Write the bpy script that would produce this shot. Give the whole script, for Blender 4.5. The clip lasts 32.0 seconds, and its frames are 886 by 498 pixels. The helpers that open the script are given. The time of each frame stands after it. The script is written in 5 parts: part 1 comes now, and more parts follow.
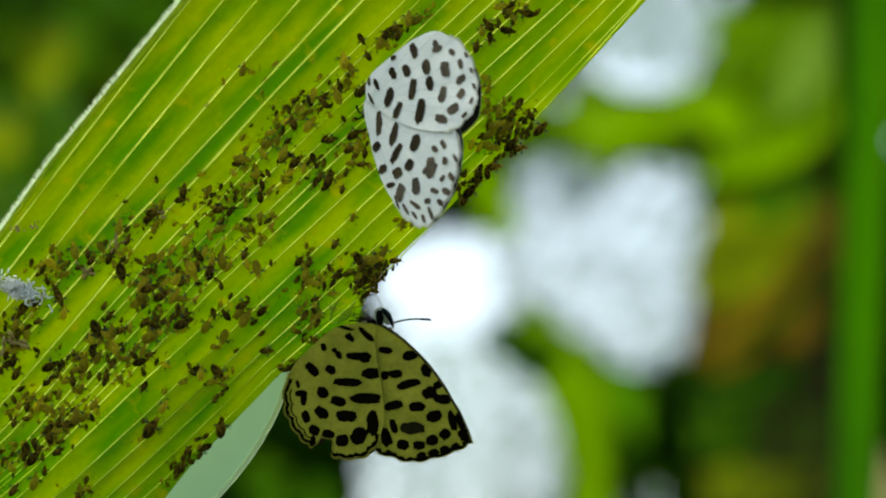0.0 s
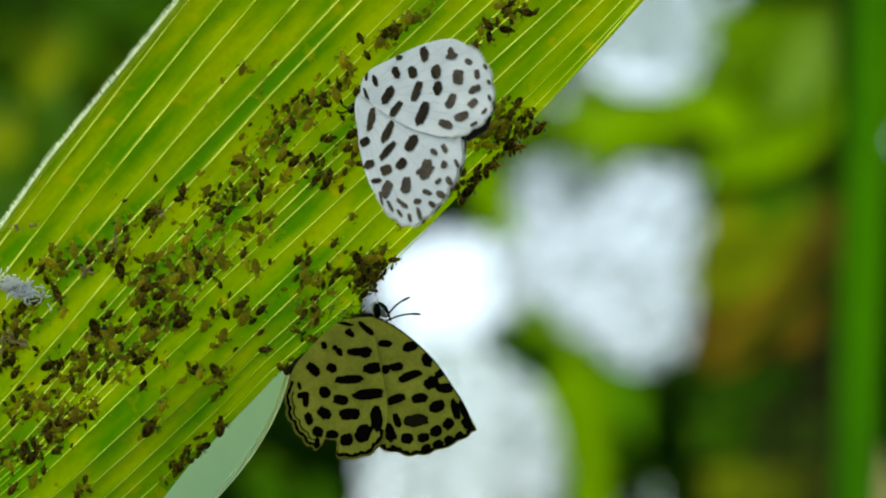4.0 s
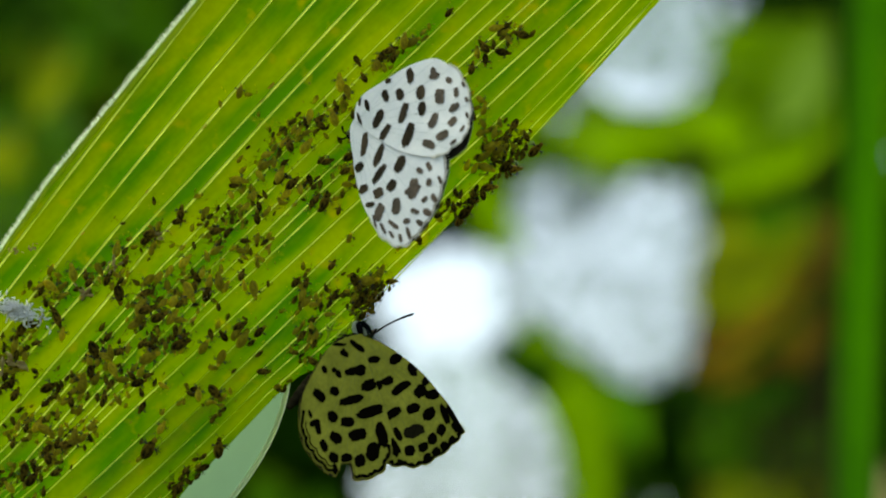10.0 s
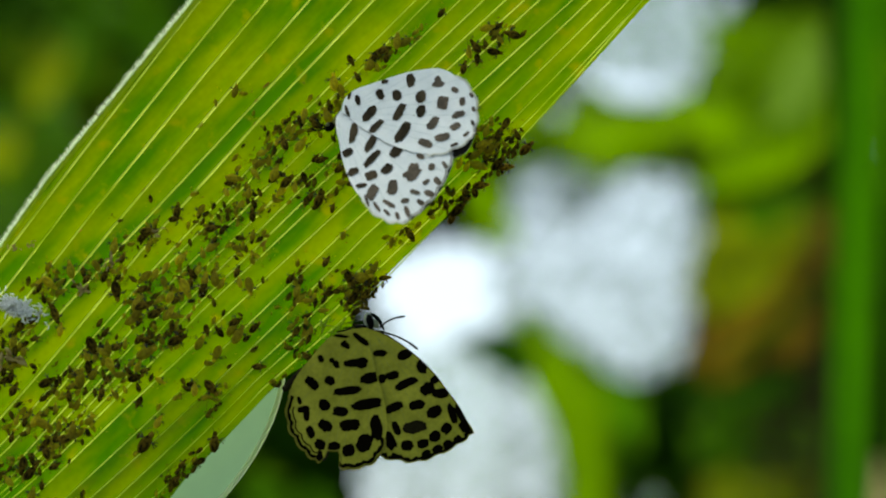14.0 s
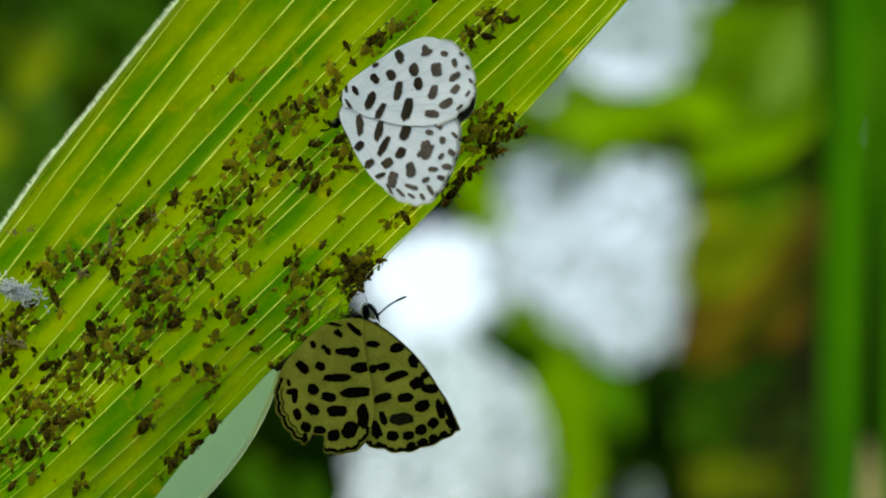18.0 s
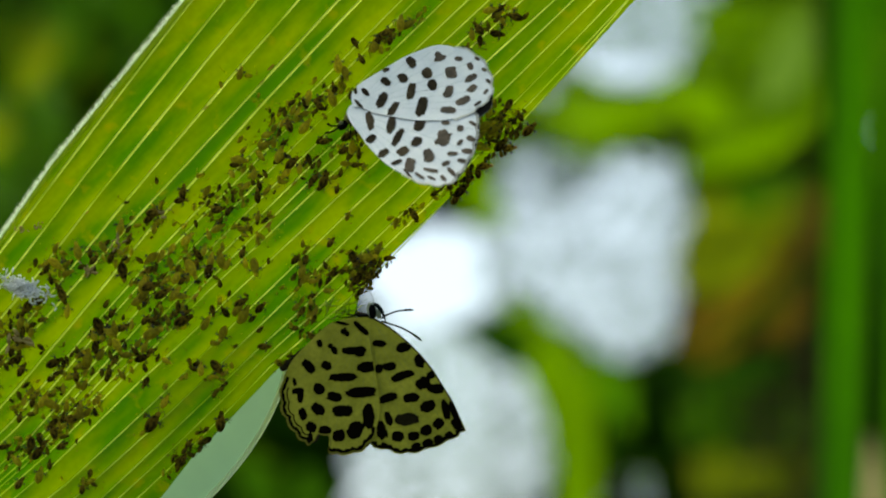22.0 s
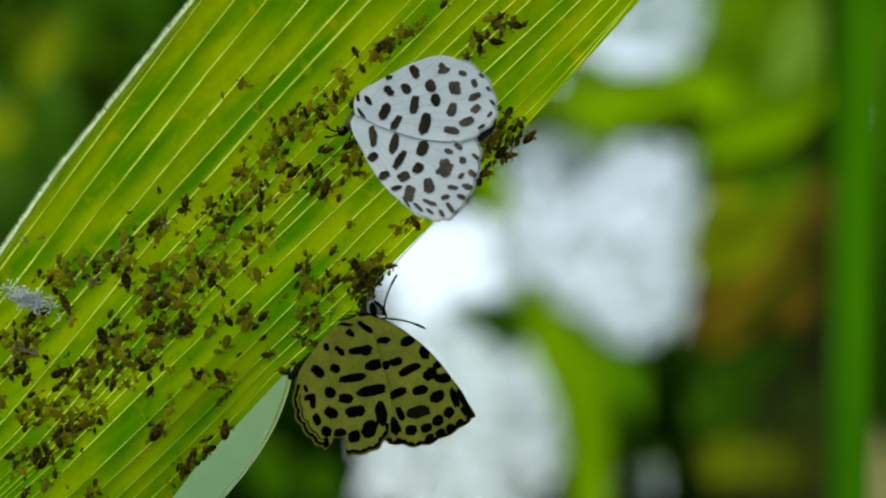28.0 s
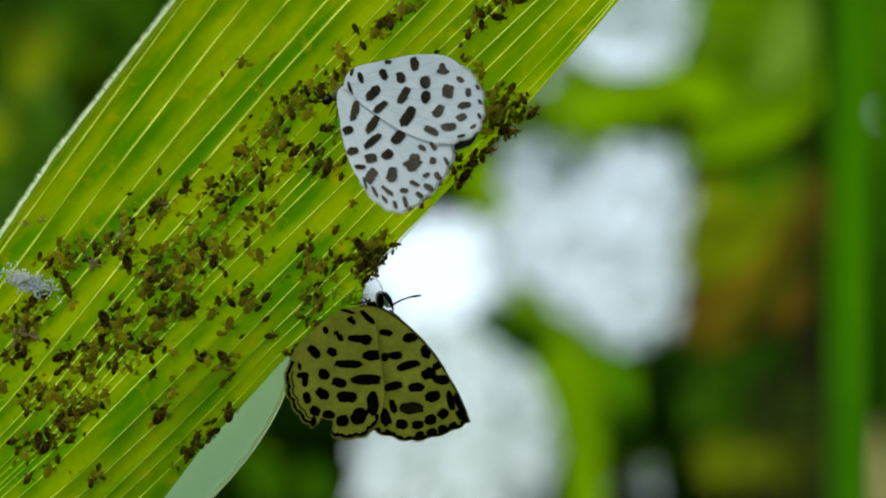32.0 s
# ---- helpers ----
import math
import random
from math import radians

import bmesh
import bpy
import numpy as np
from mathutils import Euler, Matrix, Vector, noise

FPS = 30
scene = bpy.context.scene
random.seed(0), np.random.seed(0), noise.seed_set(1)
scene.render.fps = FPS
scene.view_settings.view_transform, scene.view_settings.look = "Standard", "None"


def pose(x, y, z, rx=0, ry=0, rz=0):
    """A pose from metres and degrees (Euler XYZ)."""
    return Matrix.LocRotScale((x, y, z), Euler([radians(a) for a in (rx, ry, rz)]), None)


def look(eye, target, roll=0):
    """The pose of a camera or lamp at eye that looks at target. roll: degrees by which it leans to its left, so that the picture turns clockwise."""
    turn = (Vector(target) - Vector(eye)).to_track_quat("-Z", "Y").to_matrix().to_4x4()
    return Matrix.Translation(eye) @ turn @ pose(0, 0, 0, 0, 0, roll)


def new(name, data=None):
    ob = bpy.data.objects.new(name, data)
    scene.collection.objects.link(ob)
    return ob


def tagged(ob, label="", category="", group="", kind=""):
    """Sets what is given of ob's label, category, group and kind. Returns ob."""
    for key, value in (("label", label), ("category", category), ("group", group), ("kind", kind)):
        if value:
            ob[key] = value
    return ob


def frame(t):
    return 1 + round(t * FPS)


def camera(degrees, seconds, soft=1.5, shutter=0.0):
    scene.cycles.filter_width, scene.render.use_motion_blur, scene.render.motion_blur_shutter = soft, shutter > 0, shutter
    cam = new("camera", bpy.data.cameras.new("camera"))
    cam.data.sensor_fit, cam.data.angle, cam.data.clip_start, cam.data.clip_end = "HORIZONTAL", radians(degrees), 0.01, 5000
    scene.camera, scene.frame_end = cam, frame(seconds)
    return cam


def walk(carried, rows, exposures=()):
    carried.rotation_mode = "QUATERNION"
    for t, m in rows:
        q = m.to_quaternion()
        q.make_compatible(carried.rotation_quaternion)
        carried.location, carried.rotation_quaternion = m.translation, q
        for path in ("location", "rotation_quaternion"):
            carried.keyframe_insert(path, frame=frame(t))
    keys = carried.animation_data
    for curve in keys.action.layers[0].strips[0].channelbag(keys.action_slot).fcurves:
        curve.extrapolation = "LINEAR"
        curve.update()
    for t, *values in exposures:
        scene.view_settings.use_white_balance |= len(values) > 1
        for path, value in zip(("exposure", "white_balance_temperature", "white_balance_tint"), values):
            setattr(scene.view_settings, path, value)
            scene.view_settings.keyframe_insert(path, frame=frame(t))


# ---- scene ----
import functools

# Two small spotted butterflies among aphids on the underside of a pleated leaf.
# VIEW is the leaf's frame: x across, y up the blade, z towards the viewer.
VIEW = pose(0, 0, 1.2, 98, 0, 0)
MM = 0.001


def at_leaf(x, y, z, rx=0, ry=0, rz=0):
    """A pose in the leaf's frame, from millimetres and degrees."""
    return VIEW @ pose(x * MM, y * MM, z * MM, rx, ry, rz)


# ---- camera ----
cam = camera(10.71, 32.0, soft=1.9)
CAMERA_ROWS = [
    (0, 0.00, -0.00, 400.00, 0.000, -0.000, 0.000),
    (0.5, -0.01, -0.03, 399.85, 0.002, -0.000, -0.023),
    (1, -0.05, -0.07, 399.42, 0.003, -0.001, -0.039),
    (1.5, -0.08, -0.11, 399.05, 0.004, -0.002, -0.039),
    (2, -0.05, -0.13, 399.32, 0.005, -0.002, -0.034),
    (2.5, -0.02, -0.15, 399.45, 0.006, -0.001, -0.050),
    (3, 0.02, -0.13, 399.43, 0.005, 0.000, -0.039),
    (3.5, 0.10, -0.10, 400.06, 0.005, 0.002, -0.010),
    (5.5, 0.09, -0.13, 400.23, 0.013, -0.003, 0.050),
    (6, 0.05, -0.20, 399.76, 0.025, -0.007, 0.005),
    (6.5, 0.05, -0.32, 399.89, 0.059, -0.012, -0.079),
    (7, 0.08, -0.38, 400.37, 0.093, -0.016, -0.133),
    (7.5, 0.21, -0.28, 401.42, 0.112, -0.011, -0.158),
    (8, 0.40, -0.05, 402.84, 0.122, -0.001, -0.115),
    (8.5, 0.52, 0.22, 403.67, 0.131, 0.009, -0.059),
    (9, 0.57, 0.45, 403.73, 0.142, 0.017, -0.041),
    (9.5, 0.55, 0.50, 402.92, 0.163, 0.023, -0.102),
    (10, 0.53, 0.48, 402.11, 0.181, 0.028, -0.156),
    (10.5, 0.55, 0.54, 401.56, 0.179, 0.035, -0.198),
    (11, 0.58, 0.63, 401.54, 0.169, 0.040, -0.175),
    (11.5, 0.58, 0.72, 401.77, 0.156, 0.036, -0.148),
    (12, 0.63, 0.78, 402.37, 0.144, 0.032, -0.134),
    (12.5, 0.77, 0.82, 403.45, 0.131, 0.032, -0.097),
    (13, 0.87, 0.80, 404.71, 0.121, 0.028, -0.092),
    (13.5, 0.90, 0.78, 406.42, 0.113, 0.010, -0.120),
    (14, 0.90, 0.75, 408.07, 0.103, -0.012, -0.176),
    (14.5, 0.86, 0.72, 409.19, 0.087, -0.033, -0.281),
    (16.5, 0.48, 0.54, 411.65, 0.007, -0.123, -0.490),
    (17, 0.37, 0.50, 412.07, -0.014, -0.142, -0.450),
    (17.5, 0.35, 0.39, 412.53, -0.028, -0.147, -0.434),
    (18, 0.32, 0.28, 412.71, -0.040, -0.149, -0.407),
    (18.5, 0.19, 0.15, 412.84, -0.053, -0.154, -0.343),
    (19, -0.11, -0.09, 411.90, -0.058, -0.165, -0.351),
    (19.5, -0.47, -0.28, 410.45, -0.059, -0.183, -0.349),
    (20, -0.74, -0.37, 409.59, -0.060, -0.198, -0.357),
    (20.5, -0.86, -0.41, 409.28, -0.061, -0.201, -0.381),
    (21, -0.83, -0.34, 409.91, -0.064, -0.198, -0.386),
    (21.5, -0.73, -0.05, 410.81, -0.078, -0.190, -0.360),
    (22, -0.57, 0.56, 411.55, -0.107, -0.171, -0.340),
    (22.5, -0.35, 1.25, 411.66, -0.158, -0.138, -0.367),
    (23, 0.01, 1.91, 411.69, -0.241, -0.081, -0.438),
    (23.5, 0.10, 2.05, 411.96, -0.265, -0.063, -0.531),
    (24, 0.08, 1.93, 412.34, -0.262, -0.064, -0.648),
    (24.5, 0.07, 1.81, 412.96, -0.258, -0.064, -0.773),
    (25, 0.05, 1.73, 413.35, -0.256, -0.063, -0.882),
    (25.5, 0.08, 1.74, 413.69, -0.256, -0.058, -0.952),
    (27.5, 0.31, 2.60, 414.13, -0.289, -0.034, -0.843),
    (28, 0.33, 2.54, 413.75, -0.291, -0.030, -0.802),
    (28.5, 0.29, 2.39, 412.93, -0.288, -0.028, -0.801),
    (29, 0.23, 2.18, 411.99, -0.282, -0.026, -0.847),
    (29.5, 0.19, 1.97, 411.28, -0.274, -0.025, -0.916),
    (30, 0.10, 1.66, 410.69, -0.262, -0.029, -1.034),
    (30.5, -0.17, 1.23, 409.82, -0.249, -0.055, -1.128),
    (31, -0.45, 0.77, 409.45, -0.232, -0.088, -1.247),
    (31.5, -0.75, 0.31, 409.44, -0.211, -0.126, -1.376),
    (32, -1.03, -0.07, 409.66, -0.191, -0.167, -1.489)]
walk(cam, [(t, at_leaf(x, y, z, rx, ry, rz)) for t, x, y, z, rx, ry, rz in CAMERA_ROWS], [(0, 1.78, 6950, -12), (6, 1.76, 6950, -12), (9, 1.67, 6950, -12), (20, 1.66, 6950, -12), (25, 1.58, 6950, -12), (32, 1.64, 6950, -12)])
cam.data.dof.use_dof = True
cam.data.dof.aperture_fstop = 42.0
cam.data.dof.aperture_blades = 0

# ---- light: hazy bright sky, soft sun high overhead ----
SUN_ELEVATION, SUN_AZIMUTH = 64, -54
world = bpy.data.worlds.new("sky")
scene.world = world
world.use_nodes = True
wn = world.node_tree.nodes
sky = wn.new("ShaderNodeTexSky")
sky.sky_type, sky.sun_disc = "NISHITA", False
sky.sun_elevation, sky.sun_rotation = radians(SUN_ELEVATION), radians(SUN_AZIMUTH)
sky.air_density, sky.dust_density, sky.ozone_density = 0.3, 4.0, 0.0
world.node_tree.links.new(sky.outputs[0], wn["Background"].inputs[0])
wn["Background"].inputs[1].default_value = 0.15
sun = new("sun", bpy.data.lights.new("sun", "SUN"))
sun.data.energy, sun.data.angle, sun.data.color = 0.45, radians(25), (1.0, 0.96, 0.88)
az, el = radians(SUN_AZIMUTH), radians(SUN_ELEVATION)
sun.matrix_world = look((0, 0, 30), Vector((0, 0, 30)) - Vector((math.sin(az) * math.cos(el), math.cos(az) * math.cos(el), math.sin(el))))


# ---- materials ----
def material(name, base, rough=0.6, vary=0.25, scale=400.0, bump=0.2, through_light=0.0, tint=None, spec=0.3, second=None, coarse=40.0, per_object=0.0, stretch=None, stain=None):
    """A surface with grain and stains at two scales; through_light lets light pass as in a leaf or a wing."""
    m = bpy.data.materials.new(name)
    m.use_nodes = True
    n, link = m.node_tree.nodes, m.node_tree.links.new
    bsdf, out = n["Principled BSDF"], n["Material Output"]
    coords = n.new("ShaderNodeTexCoord")
    fine, broad = n.new("ShaderNodeTexNoise"), n.new("ShaderNodeTexNoise")
    fine.inputs["Scale"].default_value, broad.inputs["Scale"].default_value = scale, coarse
    fine.inputs["Detail"].default_value, broad.inputs["Detail"].default_value = 5, 3
    link(coords.outputs["Object"], fine.inputs["Vector"])
    if stretch:
        grain = n.new("ShaderNodeMapping")
        grain.vector_type = "TEXTURE"
        grain.inputs["Rotation"].default_value[2] = radians(stretch[0])
        grain.inputs["Scale"].default_value = (stretch[1], 1, 1)
        link(coords.outputs["Object"], grain.inputs["Vector"])
        link(grain.outputs[0], broad.inputs["Vector"])
    else:
        link(coords.outputs["Object"], broad.inputs["Vector"])
    mix = n.new("ShaderNodeMix")
    mix.data_type = "RGBA"
    dark = second or tuple(c * (1 - vary) for c in base)
    mix.inputs[6].default_value, mix.inputs[7].default_value = (*dark, 1), (*base, 1)
    ramp = n.new("ShaderNodeMapRange")
    ramp.inputs[1].default_value, ramp.inputs[2].default_value = 0.35, 0.65
    link(broad.outputs[0], ramp.inputs[0])
    link(ramp.outputs[0], mix.inputs[0])
    hsv = n.new("ShaderNodeHueSaturation")
    value = n.new("ShaderNodeMapRange")
    value.inputs[3].default_value, value.inputs[4].default_value = 1 - vary, 1 + vary
    link(fine.outputs[0], value.inputs[0])
    link(mix.outputs[2], hsv.inputs["Color"])
    link(value.outputs[0], hsv.inputs["Value"])
    color = hsv.outputs[0]
    if stain:
        patches, edge, soak = n.new("ShaderNodeTexNoise"), n.new("ShaderNodeMapRange"), n.new("ShaderNodeMix")
        patches.inputs["Scale"].default_value, patches.inputs["Detail"].default_value = stain[1], 6
        edge.inputs[1].default_value, edge.inputs[2].default_value, edge.inputs[4].default_value = stain[2], stain[2] + 0.12, 0.75
        soak.data_type = "RGBA"
        soak.inputs[7].default_value = (*stain[0], 1)
        link(coords.outputs["Object"], patches.inputs["Vector"])
        link(patches.outputs[0], edge.inputs[0])
        link(edge.outputs[0], soak.inputs[0])
        link(color, soak.inputs[6])
        color = soak.outputs[2]
    if per_object:
        info, again, spread = n.new("ShaderNodeObjectInfo"), n.new("ShaderNodeHueSaturation"), n.new("ShaderNodeMapRange")
        spread.inputs[3].default_value, spread.inputs[4].default_value = 1 - per_object, 1 + per_object
        link(info.outputs["Random"], spread.inputs[0])
        link(spread.outputs[0], again.inputs["Value"])
        link(color, again.inputs["Color"])
        color = again.outputs[0]
    link(color, bsdf.inputs["Base Color"])
    bsdf.inputs["Roughness"].default_value, bsdf.inputs["Specular IOR Level"].default_value = rough, spec
    if bump:
        b = n.new("ShaderNodeBump")
        b.inputs["Strength"].default_value, b.inputs["Distance"].default_value = bump, 0.1 / scale
        link(fine.outputs[0], b.inputs["Height"])
        link(b.outputs[0], bsdf.inputs["Normal"])
    if through_light:
        trans, blend = n.new("ShaderNodeBsdfTranslucent"), n.new("ShaderNodeMixShader")
        blend.inputs[0].default_value = through_light
        gain = n.new("ShaderNodeMix")
        gain.data_type, gain.blend_type = "RGBA", "MULTIPLY"
        gain.inputs[0].default_value = 1.0
        gain.inputs[7].default_value = (*(tint or (1, 1, 1)), 1)
        link(color, gain.inputs[6])
        link(gain.outputs[2], trans.inputs["Color"])
        link(bsdf.outputs[0], blend.inputs[1])
        link(trans.outputs[0], blend.inputs[2])
        link(blend.outputs[0], out.inputs["Surface"])
    return m


M_BLADE = material("leaf_blade", (0.225, 0.28, 0.002), 0.5, 0.16, 1800, 0.3, 0.55, (0.96, 1.08, 0.3), spec=0.15, second=(0.065, 0.17, 0.002), coarse=420, stretch=(43.5, 4.0), stain=((0.30, 0.27, 0.008), 420, 0.595))
M_VEIN = material("leaf_vein", (0.74, 0.82, 0.17), 0.5, 0.15, 600, 0.2, 0.6, (1, 1, 0.7), spec=0.1, second=(0.34, 0.46, 0.03), coarse=120)
M_MARGIN = material("leaf_margin", (0.50, 0.62, 0.05), 0.7, 0.15, 900, 0.2, 0.7, (1, 1, 0.6), spec=0.05)
M_HAIR = material("leaf_hair", (0.66, 0.76, 0.54), 0.7, 0.08, 900, 0, 0.7, spec=0.05)
M_PALE = material("pale_leaf", (0.40, 0.62, 0.38), 0.55, 0.06, 500, 0.1, 0.4, second=(0.34, 0.55, 0.33), coarse=40, spec=0.15)
M_PALE_RIM = material("pale_leaf_rim", (0.80, 0.88, 0.70), 0.55, 0.08, 500, 0.1, 0.5)
M_SPECK = material("orange_speck", (0.50, 0.30, 0.02), 0.6, 0.3, 900, 0.1, 0.4)
M_WING = material("white_wing_scales", (0.91, 0.925, 0.925), 0.75, 0.07, 2200, 0.7, 0.05, second=(0.81, 0.845, 0.86), coarse=420)
# Leaf shade and green light on white scales, put into the colour.
M_WING_SHADED = material("shade_tinted_wing_scales", (0.56, 0.52, 0.065), 0.85, 0.32, 2600, 0.9, 0.15, spec=0.1, second=(0.40, 0.38, 0.045), coarse=420)
M_SPOT = material("wing_spot_scales", (0.005, 0.004, 0.002), 0.95, 0.35, 3000, 0.3, spec=0.0)
M_SPOT_BROWN = material("brown_spot_scales", (0.058, 0.044, 0.026), 0.8, 0.4, 3000, 0.3, second=(0.026, 0.020, 0.012), coarse=700, per_object=0.45, spec=0.06)
M_SPOT_DIM = material("faded_spot_scales", (0.018, 0.015, 0.006), 0.9, 0.7, 2500, 0.3, spec=0.03)
M_EDGING = material("brown_edging_scales", (0.12, 0.092, 0.064), 0.8, 0.5, 3000, 0.3, second=(0.06, 0.048, 0.034), coarse=900)
M_UPPERSIDE = material("brown_wing_scales", (0.024, 0.019, 0.014), 0.7, 0.3, 2000, 0.3)
M_FRINGE = material("wing_fringe", (0.84, 0.84, 0.76), 0.8, 0.2, 3000, 0.3, 0.3)
# Duller copy of the fringe, with the leaf's shade in its colour.
M_FRINGE_SHADED = material("shade_tinted_wing_fringe", (0.34, 0.31, 0.05), 0.8, 0.2, 3000, 0.3, 0.2, spec=0.05)
M_BODY = material("body_hair", (0.035, 0.030, 0.014), 0.9, 0.4, 2500, 0.5, second=(0.010, 0.009, 0.005), coarse=700, spec=0.0)
M_THORAX = material("thorax_hair", (0.15, 0.15, 0.035), 0.8, 0.4, 2500, 0.5, second=(0.06, 0.055, 0.02), coarse=700)
M_WING_VEIN = material("pale_wing_vein", (0.60, 0.68, 0.68), 0.7, 0.15, 1500, 0.2)
# Wing vein tinted with the same leaf shade as its wing.
M_SHADED_WING_VEIN = material("shade_tinted_wing_vein", (0.38, 0.38, 0.075), 0.7, 0.15, 1500, 0.2)
M_EYE = material("insect_eye", (0.09, 0.10, 0.03), 0.3, 0.2, 3000, 0.1, spec=0.5)
M_PALP = material("teal_scales", (0.003, 0.007, 0.006), 0.6, 0.3, 3000, 0.2, spec=0.03)
M_BLACK = material("black_chitin", (0.004, 0.004, 0.004), 0.6, 0.3, 2000, 0.2, spec=0.03)
M_WHITE_HAIR = material("white_face_scales", (0.34, 0.38, 0.26), 0.7, 0.2, 2500, 0.4)
M_APHID = material("aphid_skin", (0.28, 0.19, 0.018), 0.9, 0.5, 9, 0.15, 0.45, second=(0.012, 0.010, 0.003), coarse=3.0, per_object=0.6, spec=0.06)
M_APHID_CROWD = material("small_aphid_skin", (0.19, 0.14, 0.010), 0.9, 0.6, 9000, 0.2, 0.3, second=(0.022, 0.018, 0.006), coarse=2500, spec=0.06)
M_APHID_PALE = material("young_aphid_skin", (0.86, 0.74, 0.07), 0.9, 0.3, 9, 0.3, 0.75, second=(0.48, 0.38, 0.04), coarse=3.0, per_object=0.3, spec=0.06)
M_YOUNG_CROWD = material("small_young_aphid_skin", (0.82, 0.72, 0.06), 0.9, 0.3, 9000, 0.3, 0.75, second=(0.40, 0.32, 0.03), coarse=2500, spec=0.06)
M_CRUMB = material("yellow_crumb", (0.44, 0.45, 0.012), 0.6, 0.5, 6000, 0.2, 0.5, second=(0.10, 0.10, 0.008), coarse=500)
M_APHID_DARK = material("aphid_leg", (0.05, 0.044, 0.016), 0.4, 0.4, 2500, 0.2)
M_SKIN = material("shed_skin", (0.62, 0.50, 0.20), 0.8, 0.3, 2000, 0.4, 0.4, second=(0.34, 0.25, 0.08), coarse=900)
M_WAX = material("wax_wool", (0.93, 0.93, 0.91), 0.8, 0.05, 2500, 0.3, 0.2)
# Dark, mid and green leaf colours carry the thicket's shade, half shade and light.
M_FOLIAGE_SHADE = material("shade_toned_foliage", (0.036, 0.10, 0.004), 0.5, 0.3, 30, 0.1, 0.3, second=(0.016, 0.045, 0.003), coarse=6, spec=0.02)
M_FOLIAGE_HALF_SHADE = material("half_shade_toned_foliage", (0.11, 0.27, 0.006), 0.5, 0.3, 30, 0.1, 0.4, second=(0.035, 0.10, 0.003), coarse=6, spec=0.02)
M_FOLIAGE_LIT = material("light_toned_foliage", (0.24, 0.42, 0.010), 0.5, 0.25, 30, 0.1, 0.45, (1.1, 1.15, 0.4), second=(0.12, 0.22, 0.008), coarse=6, spec=0.02)
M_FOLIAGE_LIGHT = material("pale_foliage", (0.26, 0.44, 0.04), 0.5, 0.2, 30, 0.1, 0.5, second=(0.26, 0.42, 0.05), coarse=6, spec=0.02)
M_FOLIAGE_OLIVE = material("olive_foliage", (0.28, 0.34, 0.008), 0.5, 0.25, 30, 0.1, 0.45, second=(0.11, 0.15, 0.006), coarse=6, spec=0.02)
M_FOLIAGE_BROWN = material("withered_foliage", (0.27, 0.17, 0.012), 0.6, 0.45, 30, 0.1, 0.45, second=(0.09, 0.065, 0.006), coarse=8, spec=0.02)
M_BLADE_GRASS = material("grass_blade", (0.062, 0.18, 0.003), 0.5, 0.15, 300, 0.1, 0.5, (1.0, 1.2, 0.4), second=(0.04, 0.13, 0.003), coarse=30, spec=0.08)
M_DRY_BLADE = material("dry_grass_blade", (0.52, 0.44, 0.20), 0.6, 0.2, 300, 0.1, 0.5, second=(0.36, 0.30, 0.12), coarse=30, spec=0.08)
M_STALK = material("green_stalk", (0.15, 0.34, 0.010), 0.45, 0.2, 200, 0.1, 0.3, second=(0.09, 0.22, 0.006), coarse=20, spec=0.12)
M_BARK = material("shrub_bark", (0.035, 0.030, 0.010), 0.9, 0.4, 80, 0.5, spec=0.03)
M_GROUND = material("ground_cover", (0.05, 0.075, 0.018), 0.9, 0.4, 8, 0.6, second=(0.045, 0.038, 0.02), coarse=0.8)


# ---- mesh helpers ----
def part(name, bm, mat, parent=None, label=""):
    me = bpy.data.meshes.new(name)
    bm.to_mesh(me)
    bm.free()
    me.materials.append(mat)
    for p in me.polygons:
        p.use_smooth = True
    ob = new(name, me)
    if parent:
        ob.parent = parent
    return tagged(ob, label)


def sheet(bm, rows):
    """Quads between rows of points."""
    grid = [[bm.verts.new(p) for p in row] for row in rows]
    for a, b in zip(grid, grid[1:]):
        for i in range(len(a) - 1):
            bm.faces.new((a[i], a[i + 1], b[i + 1], b[i]))
    return grid


def tube(bm, points, radii, sides=8):
    """A round limb through points, closed at both ends."""
    points = [Vector(p) for p in points]
    rings, up = [], Vector((0.31, 0.17, 0.93))
    for i, p in enumerate(points):
        d = (points[min(i + 1, len(points) - 1)] - points[max(i - 1, 0)]).normalized()
        a = d.cross(up).normalized()
        b = d.cross(a)
        r = radii[i] if isinstance(radii, (list, tuple)) else radii
        rings.append([bm.verts.new(p + r * (math.cos(k * math.tau / sides) * a + math.sin(k * math.tau / sides) * b)) for k in range(sides)])
    for a, b in zip(rings, rings[1:]):
        for k in range(sides):
            bm.faces.new((a[k], a[(k + 1) % sides], b[(k + 1) % sides], b[k]))
    bm.faces.new(rings[0][::-1])
    bm.faces.new(rings[-1])


def blob(bm, m, profile, sides=8):
    """A body of revolution along x: profile gives (x, radius)."""
    rings = []
    for x, r in profile:
        rings.append([bm.verts.new(m @ Vector((x, r * math.cos(k * math.tau / sides), r * math.sin(k * math.tau / sides)))) for k in range(sides)])
    for a, b in zip(rings, rings[1:]):
        for k in range(sides):
            bm.faces.new((a[k], a[(k + 1) % sides], b[(k + 1) % sides], b[k]))
    bm.faces.new(rings[0][::-1])
    bm.faces.new(rings[-1])


